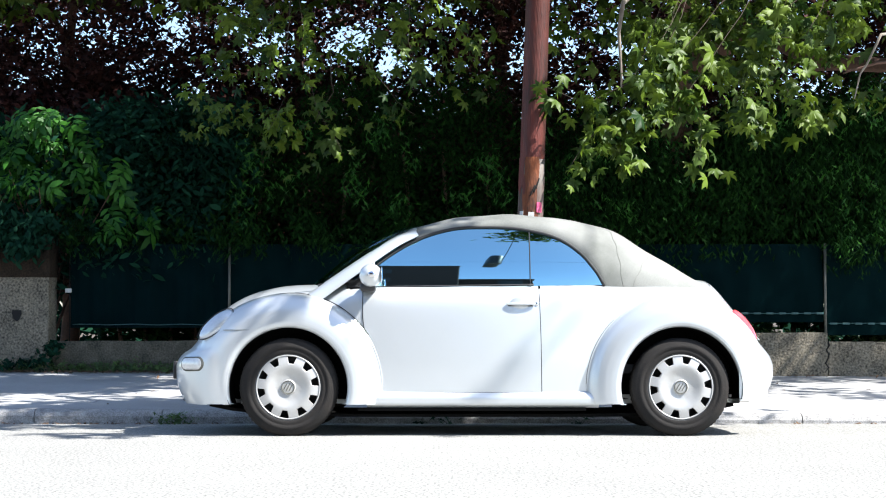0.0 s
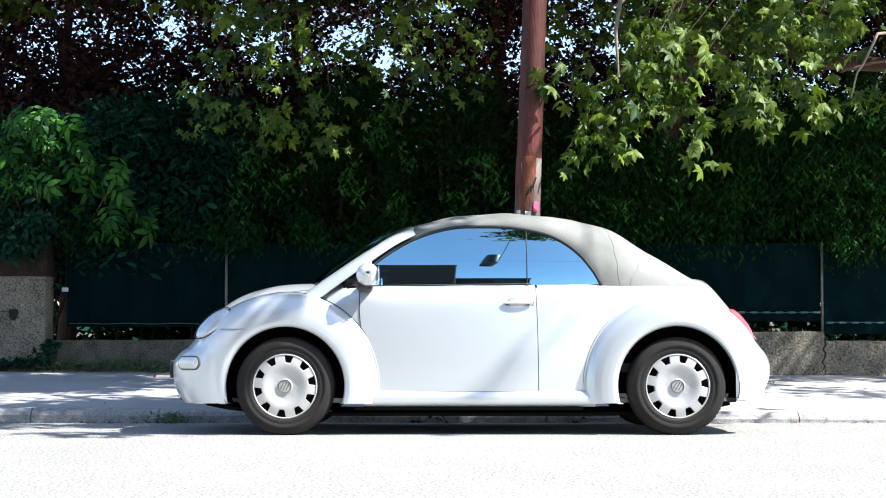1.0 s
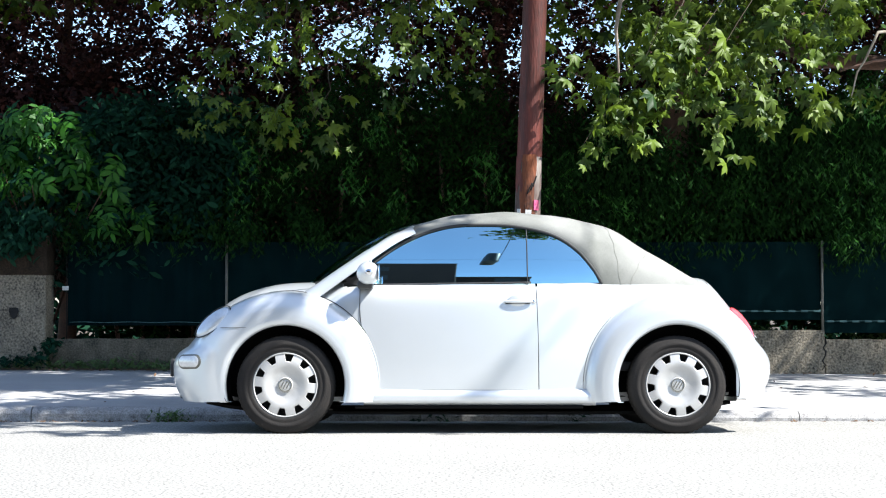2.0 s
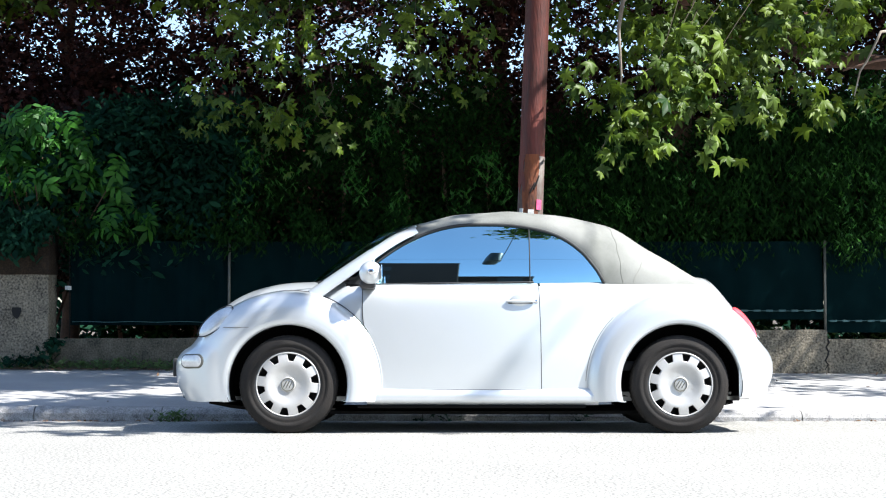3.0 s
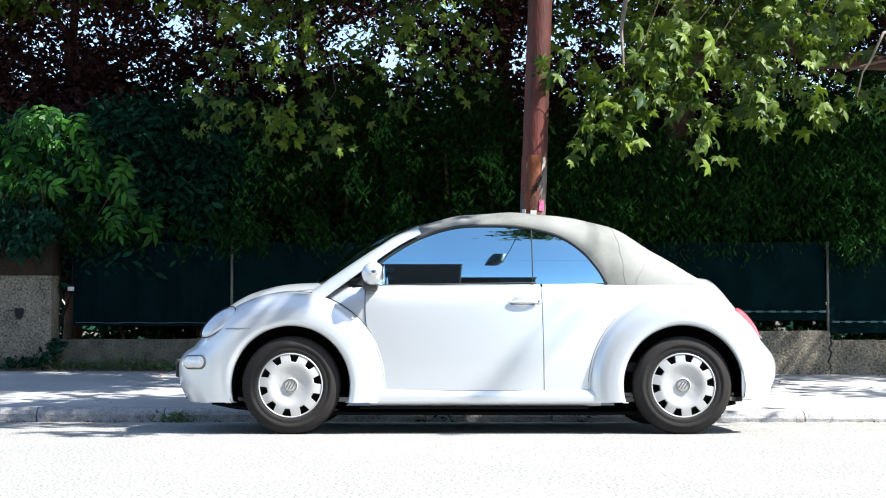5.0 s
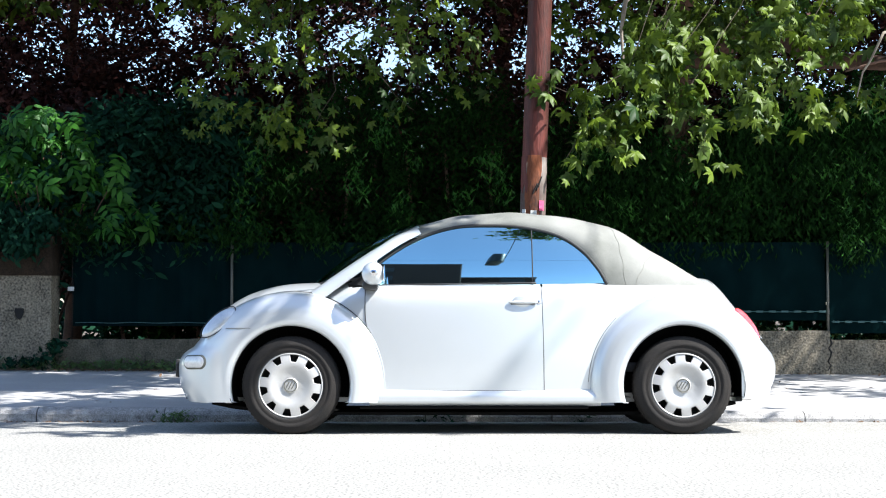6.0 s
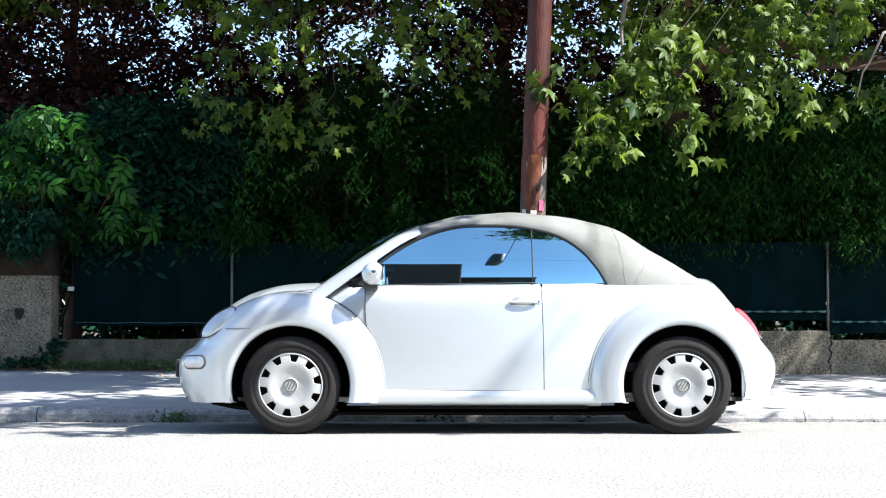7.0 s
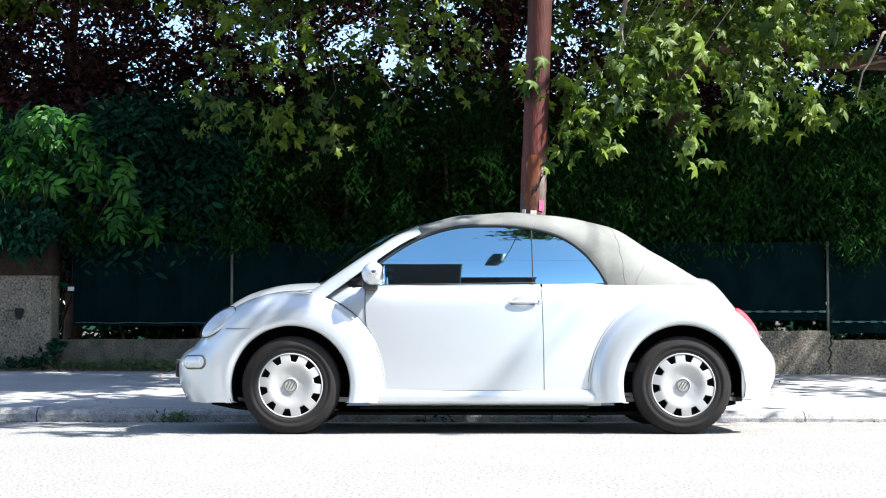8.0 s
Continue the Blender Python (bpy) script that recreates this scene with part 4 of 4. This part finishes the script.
def limb(pts, r0, r1, material=M_BARK, parent=None, name="limb", base=None):
    pts = [Vector(p) - (base if base is not None else TREE) for p in pts]
    fine = []
    for i in range(len(pts) - 1):
        for k in range(4):
            q = pts[i].lerp(pts[i + 1], k / 4)
            fine.append(q + Vector((math.sin(7 * q.x + i), math.cos(5 * q.z), math.sin(6 * q.y))) * 0.02)
    fine.append(pts[-1])
    n = len(fine)
    return tube(name, fine, [r0 + (r1 - r0) * k / (n - 1) for k in range(n)], material, parent or plane, sides=8)


limb([TREE + Vector((0, -0.1, 3.4)), (3.499, 6.200, 3.917), (3.981, 5.400, 3.358), (4.566, 4.600, 3.25), (6.4, 3.2, 3.8)], 0.13, 0.05)
limb([TREE + Vector((0.02, -0.1, 4.0)), (2.6, 5.2, 4.6), (2.3, 3.6, 4.9), (2.2, 2.4, 4.6)], 0.12, 0.04)
limb([TREE + Vector((0.05, -0.2, 4.6)), (1.0, 5.6, 5.0), (-0.6, 4.8, 5.0), (-2.4, 4.2, 4.6)], 0.11, 0.03)
limb([TREE + Vector((0.1, -0.3, 5.2)), (3.6, 4.8, 6.2), (4.0, 2.6, 6.4), (4.3, 1.2, 6.0)], 0.10, 0.03)
limb([TREE + Vector((0.12, -0.4, 6.6)), (2.3, 3.4, 8.6), (1.6, -0.6, 9.8), (1.1, -4.7, 9.3)], 0.07, 0.012)
limb([TREE + Vector((0.1, -0.4, 5.0)), (5.5, 6.4, 6.0), (8.0, 6.0, 6.6), (10.5, 6.2, 6.6)], 0.10, 0.03)
limb([(2.55, 4.6, 4.7), (1.681, 3.400, 3.610), (1.630, 3.400, 3.249), (1.655, 3.400, 2.836)], 0.03, 0.008, M_TWIG, name="pale_twig")
limb([(5.0, 4.2, 3.6), (3.986, 3.200, 3.265), (3.793, 3.200, 2.910), (3.742, 3.200, 2.706)], 0.018, 0.005, M_TWIG, name="pale_twig")
limb([(5.6, 4.2, 3.4), (3.974, 3.300, 3.027), (3.666, 3.300, 2.950)], 0.018, 0.008, M_BARK, name="pale_twig")
limb([(0.9, 5.2, 4.7), (-1.079, 4.500, 3.383), (-1.060, 4.400, 2.924), (-1.237, 4.400, 2.621)], 0.008, 0.003, M_TWIGDARK, name="pale_twig")
limb([(-1.5, 4.6, 4.6), (-1.513, 4.400, 3.477), (-1.624, 4.400, 3.090)], 0.008, 0.003, M_TWIGDARK, name="pale_twig")

# still crown seen along the top
g = np.random.default_rng(81)


def spray(n, boxes, r, gg):
    c = []
    for (x0, y0, z0), (x1, y1, z1), m in boxes:
        for i in range(m):
            c.append((gg.uniform(x0, x1) - TREE.x, gg.uniform(y0, y1) - TREE.y, gg.uniform(z0, z1) - TREE.z))
    return clumps(n, c, r, gg, 0.8)


# where the sun finds a way through the crown: a place that it reaches and the width of the opening
SHAFTS = (((-4.25, 5.8, 2.7), 0.26), ((1.11, 2.2, 2.1), 0.36), ((1.6, 2.4, 2.6), 0.3), ((2.3, 2.5, 2.2), 0.34), ((3.0, 2.9, 2.55), 0.4), ((3.4, 3.8, 3.5), 0.4), ((2.6, 3.6, 3.1), 0.3), ((-2.5, 2.8, 0.05), 0.3),
          ((0.8, 2.2, 2.9), 0.2), ((-0.25, 4.1, 3.3), 0.25), ((-1.6, 4.4, 3.2), 0.22), ((4.2, 4.0, 3.7), 0.25),
          ((-0.05, -0.8, 0.65), 0.42), ((0.3, -0.8, 0.9), 0.35), ((1.6, -0.8, 0.65), 0.8), ((0.95, -0.4, 1.35), 0.5), ((-0.6, -0.7, 1.0), 0.25), ((-0.95, -0.4, 0.97), 0.3), ((0.9, -1.75, 0), 0.55), ((0.2, -1.5, 0), 0.55), ((-1.5, -1.6, 0), 0.6))


def sunlit(pts, gg):
    """Leaves but for those in the way of a shaft of sunlight."""
    stay = np.ones(len(pts), bool)
    way = np.array(SUN_TO)
    for q, r in SHAFTS:
        d = pts + np.array(TREE) - np.array(q)
        along = d @ way
        off = np.linalg.norm(d - along[:, None] * way, axis=1)
        stay &= ~((off < r) & (along > 0.5))
    return pts[stay | (gg.uniform(0, 1, len(pts)) < 0.03)]


near = [((2.856, 3.600, 2.630), (4.626, 4.800, 4.227), 30), ((2.100, 3.800, 3.159), (3.582, 5.200, 4.315), 24), ((1.161, 4.000, 3.137), (2.419, 5.200, 4.315), 10),
        ]
far = [((-0.470, 4.600, 2.9), (0.565, 5.400, 4.359), 8), ((-1.981, 4.600, 3.456), (-0.377, 5.400, 4.359), 14), ((-2.4, 5.000, 2.55), (-0.2, 5.500, 3.670), 15)]
leaves("inner_crown", spray(370, far, 0.17, g), "plane", 0.066, M_PLANE, plane, "smaller shaded lobed leaves", seed=85, droop=1.0, up=0.7)
pts = spray(1300, near, 0.15, g)
where = pts + np.array(TREE)
clear = ((abs(where[:, 0] - 3.44) < 0.27) & (abs(where[:, 2] - 3.02) < 0.45)) | ((abs(where[:, 0] - 4.12) < 0.16) & (abs(where[:, 2] - 3.2) < 0.27)) | ((where[:, 0] > 2.9) & (where[:, 2] < 2.62))
pts = pts[~clear | (g.uniform(0, 1, len(pts)) < 0.1)]
leaves("crown", pts, "plane", 0.077, M_PLANE, plane, "yellow-green lobed leaves", seed=82, droop=0.9, up=0.9)
# the crown above, which shades the hedge and the footway
upper = [((-5.5, 4.4, 4.7), (11.5, 9.0, 7.6), 400), ((-1.5, -0.4, 4.8), (1.9, 4.4, 6.8), 48), ((0.0, 3.6, 4.9), (3.5, 5.2, 6.6), 22), ((1.6, -0.4, 4.9), (5.8, 0.4, 6.0), 58),
         ((4.5, 1.5, 5.0), (8.0, 4.4, 6.5), 16), ((7.0, 3.6, 5.2), (9.8, 4.8, 6.8), 8), ((0.2, 1.6, 5.0), (2.0, 3.9, 6.4), 16), ((0.85, -5.0, 8.7), (1.95, -4.2, 9.4), 9)]
leaves("upper_crown", sunlit(spray(47000, upper, 0.34, g), g), "plane", 0.10, M_PLANE, plane, "high leafy crown", seed=83, droop=0.7, up=0.9)

# an unseen bough added over the car towards the sun, to dapple the car and the gutter
limb([(4.0, 2.6, 6.4), (3.7, 0.8, 6.3), (3.1, -0.6, 6.1), (2.7, -2.0, 5.9)], 0.035, 0.008)
limb([(3.1, -0.6, 6.1), (1.9, -1.0, 6.0), (0.4, -1.0, 5.9)], 0.016, 0.006)
limb([(3.6, 4.8, 6.2), (5.6, 1.0, 8.2), (7.6, -3.2, 9.4)], 0.05, 0.01)
sunward = [((0.0, -1.40, 5.6), (2.5, -0.80, 6.1), 26), ((2.35, -2.42, 5.75), (3.3, -2.12, 5.95), 7), ((3.2, -1.8, 5.8), (3.7, -1.5, 6.0), 3), ((7.5, -3.42, 9.3), (7.8, -3.32, 9.5), 2)]
g = np.random.default_rng(86)
leaves("sunward_crown", sunlit(spray(760, sunward, 0.16, g), g), "plane", 0.085, M_PLANE, plane, "unseen leafy bough added to dapple the car", seed=84, droop=0.7, up=0.9)

# boughs that sway in the wind, each on its own twig
BOUGHS = []


def bough(pivot, stems, count, seed, size=0.08):
    gg = np.random.default_rng(seed)
    base = Vector(pivot)
    ob = new("swaying_bough")
    ob.parent = plane
    ob.matrix_basis = Matrix.Translation(base - TREE)
    pts = []
    for stem in stems:
        mid = base.lerp(Vector(stem[0]), 0.5) + Vector((gg.uniform(-0.12, 0.12), 0, 0.12))
        limb([pivot, mid, *stem], 0.0035, 0.002, M_TWIGDARK, ob, "twig", base)
        path = [(mid - base).lerp(Vector(stem[0]) - base, 0.4)] + [Vector(p) - base for p in stem]
        for i in range(len(path) - 1):
            for k in range(7):
                pts.append(tuple(path[i].lerp(path[i + 1], k / 6) + Vector((0, 0, -0.03))))
    leaves("leaf_spray", clumps(count, pts, 0.075, gg, 0.9), "plane", size, M_PLANE, ob, "hanging lobed leaves", droop=1.0, seed=seed + 1, up=0.8)
    BOUGHS.append((ob, base - TREE, seed))
    return ob


bough((2.2, 3.0, 4.0), [[(1.514, 2.400, 2.837), (1.066, 2.200, 2.594), (0.740, 2.100, 2.744)], [(1.418, 2.400, 2.598), (1.066, 2.200, 2.28), (0.941, 2.100, 2.07)],
                       [(1.622, 2.500, 2.708), (1.418, 2.400, 2.36), (1.384, 2.300, 2.12)], [(1.780, 2.600, 2.868), (1.671, 2.500, 2.515)]], 260, 91)
bough((2.9, 3.2, 4.0), [[(2.024, 2.600, 2.722), (2.177, 2.500, 2.382), (2.127, 2.400, 2.07)], [(1.829, 2.600, 2.917), (1.926, 2.600, 2.527)]], 100, 93)
bough((3.6, 3.4, 4.0), [[(2.586, 3.000, 2.930), (2.741, 2.900, 2.60), (2.766, 2.900, 2.42)], [(3.037, 3.000, 2.930), (3.213, 2.900, 2.516)], [(2.836, 3.000, 3.230), (3.042, 2.800, 3.244)]], 165, 95)
bough((-0.4, 4.2, 4.4), [[(-0.344, 4.000, 3.406), (-0.210, 4.000, 3.084)], [(-0.785, 4.200, 3.278), (-0.458, 4.200, 2.842), (-0.267, 4.200, 2.706)], [(0.086, 4.000, 3.568), (0.355, 4.000, 3.352)]], 85, 97, 0.068)
bough((-1.6, 4.4, 4.4), [[(-1.734, 4.400, 3.200), (-1.569, 4.400, 2.897), (-1.734, 4.400, 2.565)], [(-1.348, 4.400, 3.256), (-1.237, 4.400, 2.759), (-1.016, 4.400, 2.372)], [(-2.121, 4.400, 3.698), (-1.900, 4.400, 3.587)], [(-2.517, 4.800, 3.008), (-2.064, 4.800, 2.810)]], 145, 99, 0.066)


# ---- small things on the ground and on the pole ----
g = np.random.default_rng(101)


def tuft(name, label, spots, n, size, seed, material, kind="spray"):
    ob = thing(name, label, "weeds", pose(*spots[0]), kind="stuff")
    pts = clumps(n, [np.array(s) - np.array(spots[0]) + np.array([0, 0, 0.035]) for s in spots], 0.06, np.random.default_rng(seed), 0.5)
    leaves("blades", pts, kind, size, material, ob, seed=seed, droop=-0.6)
    return ob


tuft("gutter_weeds", "small green weeds growing in the gutter", [(-2.10, 0.99, -0.06), (-2.02, 0.97, -0.06), (-1.94, 0.99, -0.06)], 110, 0.035, 1, M_WEED)
# darker leaf colour than the other weeds, in place of the car's shade
tuft("gutter_weeds", "small weeds under the parked car, coloured dark for its shade", [(-0.1, 0.99, -0.06), (0.05, 0.99, -0.06), (1.0, 0.99, -0.06)], 60, 0.03, 2, M_TEAL)
base_spots = [(x, WALL_Y - 0.08, pave_z(x, WALL_Y) + 0.01) for x in np.linspace(-5.0, -2.7, 22)]
tuft("wall_weeds", "green weeds along the foot of the wall", base_spots, 700, 0.04, 3, M_WEED)
tuft("pillar_weeds", "ivy-like weeds at the foot of the pillar", [(-4.2, WALL_Y - 0.1, 0.2), (-4.15, WALL_Y - 0.08, 0.3), (-4.1, WALL_Y - 0.06, 0.38), (-4.55, WALL_Y - 0.16, 0.18), (-4.35, WALL_Y - 0.14, 0.2)], 260, 0.04, 4, M_TEAL, "oval")

tuft("fence_weeds", "bright weeds behind the gap under the netting", [(x, WALL_Y + 0.42, 0.46 + 0.05 * math.sin(x * 9)) for x in np.linspace(1.9, 6.0, 60)], 900, 0.035, 6, M_WEED)
litter = thing("leaf_litter", "dry brown leaves along kerb and wall", "leaves", pose(0, 0.99, -0.06), kind="stuff")
pts = [(x, g.normal(-0.03, 0.02), g.uniform(0.0, 0.01) + 0.001) for x in list(g.uniform(-4.2, -1.6, 110)) + list(g.uniform(1.9, 4, 30))]
pts += [(x, WALL_Y - 1.22 + g.normal(0, 0.05), pave_z(x, WALL_Y) + 0.07) for x in list(g.uniform(-5.2, -2.8, 420)) + list(g.uniform(3.2, 6, 60))]
pts += [(x, g.uniform(0.3, 4.2), 0) for x in g.uniform(-5, 5, 50)]
pts = [(x, y, (pave_z(x, y + 0.99) + 0.07 if y > 0.1 else z)) for x, y, z in pts]
leaves("dry_leaves", pts, "oval", 0.02, M_DRY, litter, droop=0, up=2.5, seed=104)

for name, w, h, x, z, m, label in (("torn_notice", 0.035, 0.05, -0.08, 1.60, M_PAPER, "torn white paper notice"), ("torn_notice", 0.05, 0.04, 0.0, 1.595, M_PAPER, "torn white paper strip"),
                                   ("pink_sticker", 0.05, 0.085, 0.065, 1.655, M_PINK, "bright pink sticker")):
    at = pole_at(z)
    y = -math.sqrt(max(0.1165**2 - x * x, 0.0001))
    ob = part(name, box_bm((w, 0.003, h), (0, 0, 0)), m, pole, label, smooth=False)
    ob.matrix_basis = pose(at[0] + x, at[1] + y, z, 0, 2, math.degrees(math.asin(x / 0.12)))
for k, (a, z, d) in enumerate(((-0.15, 1.80, 0.10), (0.12, 1.83, 0.09), (0.28, 1.86, 0.07))):
    tube("painted_stroke", [(pole_at(z)[0] + 0.1135 * math.sin(a + d * 4 * t), PY - 0.1135 * math.cos(a + d * 4 * t), z - 0.05 + 0.09 * t) for t in np.linspace(0, 1, 7)], 0.006, M_DARK, pole, "black painted scrawl", sides=5)
sheet("bare_strip", lambda u, v: (pole_at(1.55 + 0.5 * v)[0] + (0.1115 - 0.0045 * v) * math.sin(-0.72 + 1.2 * u + 0.1 * math.sin(v * 9)), PY - (0.1115 - 0.0045 * v) * math.cos(-0.72 + 1.2 * u + 0.1 * math.sin(v * 9)), 1.40 + 0.68 * v), 12, 10, M_POLEWOOD, pole, "bare orange-brown wood", thick=0.003)


sheet("paint_remnant", lambda u, v: (pole_at(1.80 + 0.27 * v)[0] + 0.1085 * math.sin(-1.5 + (0.86 + 0.12 * math.sin(v * 7)) * u), PY - 0.1085 * math.cos(-1.5 + (0.86 + 0.12 * math.sin(v * 7)) * u), 1.80 + 0.275 * v + 0.04 * math.sin(u * 11) * (1 - v)),
      12, 10, M_POLE, pole, "flaking red-brown paint", thick=0.005)


# ---- across the street: a plain house, seen only as a reflection in the side windows ----
house = thing("house", "plain dark four-storey house across the street", "house", pose(-8.2, -21.5, 0, 0, 0, -8))
part("house_wall", box_bm((14, 8, 13.4), (0, 0, 6.7), 0.05), M_HOUSE, house, smooth=False)
part("house_roof", box_bm((14.02, 8.02, 0.35), (0, 0, 13.5), 0.02), M_ROOF, house, smooth=False)
for i in range(4):
    for j in range(5):
        w = part("window", box_bm((1.1, 0.12, 1.5), (-5.6 + j * 2.8, 4.0, 2.0 + i * 3.1), 0.02), M_BLACK, house, smooth=False)


annex = thing("low_house", "dark low house beside the taller one", "house", pose(-0.45, -23.5, 0))
part("house_wall", box_bm((5.0, 6, 8.9), (0, 0, 4.45), 0.05), M_HOUSE, annex, smooth=False)
part("house_roof", box_bm((5.2, 6.3, 0.3), (0, 0, 9.05), 0.04), M_ROOF, annex, smooth=False)
for i in range(3):
    for j in range(2):
        part("window", box_bm((1.1, 0.12, 1.5), (-1.4 + j * 2.8, 3.0, 1.9 + i * 3.0), 0.02), M_BLACK, annex, smooth=False)

lamp = thing("street_lamp", "long dark street lantern hung on cables over the road", "street lamp", pose(0.5, -9.0, 7.4))
part("lamp_body", box_bm((0.27, 1.3, 1.75), (-0.16, 0.4, 0.2), 0.11, 3, rot=pose(0, 0, 0, 0, 3, -5)), M_BLACK, lamp)
part("lamp_cover", blob_bm((0.09, 0.6, 0.06), (-0.1, 0.4, -0.3), pose(0, 0, 0, 0, 0, -5)), M_BLACK, lamp)
tube("cable", [(x, 0, 0.42 + 0.004 * (x - 0.0) ** 2 - 0.02 * x) for x in np.linspace(-14, 14, 29)], 0.012, M_BLACK, lamp, sides=5)
tube("span_cable", [(0, 0, 0.40), (0.3, 5.5, 0.55), (0.58, 11.3, 1.3)], 0.01, M_BLACK, lamp, sides=5)
tube("hanger", [(0, 0, 0.3), (0, 0, 0.42)], 0.015, M_BLACK, lamp, sides=6)


# ---- motion of the boughs in the wind ----
SWAY = [(0.0, 0.13, -0.09), (0.5, 0.155, -0.03), (1.0, 0.17, -0.02), (1.5, 0.20, -0.06), (1.7, 0.22, -0.01), (2.2, 0.26, 0.06), (2.8, 0.28, 0.03),
        (3.5, 0.31, 0.15), (3.8, 0.24, 0.10), (4.2, 0.17, 0.04), (4.5, 0.155, -0.03), (4.7, 0.15, 0.0), (5.2, 0.14, 0.05), (5.8, 0.11, 0.02), (6.0, 0.05, 0.0), (6.5, 0.0, -0.045),
        (7.0, 0.0, 0.0), (7.5, 0.015, 0.06), (8.0, 0.0, 0.0)]


def motions():
    for i, (ob, at, seed) in enumerate(BOUGHS):
        k = (1.0, 0.7, 0.45, 0.25, 0.22)[i]
        lag = 0.12 * i
        rows = []
        for j, (t, dx, dz) in enumerate(SWAY):
            wob = 0.012 * math.sin(3.1 * t + i * 1.7)
            rows.append((t, Matrix.Translation(at + Vector((k * dx + wob, 0.02 * math.sin(2 * t + i), k * dz))) @ pose(0, 0, 0, 1.2 * math.sin(2.3 * t + i), k * 2.0 * math.sin(1.7 * t + i), 1.5 * math.sin(2.9 * t + 2 * i))))
        walk(ob, rows)
    rows = []
    for j in range(17):
        t = j * 0.5
        rows.append((t, bright.matrix_basis @ pose(0.015 * math.sin(1.9 * t), 0, 0, 0.4 * math.sin(2.2 * t), 0.6 * math.sin(1.6 * t + 1), 0)))
    walk(bright, rows)


motions()
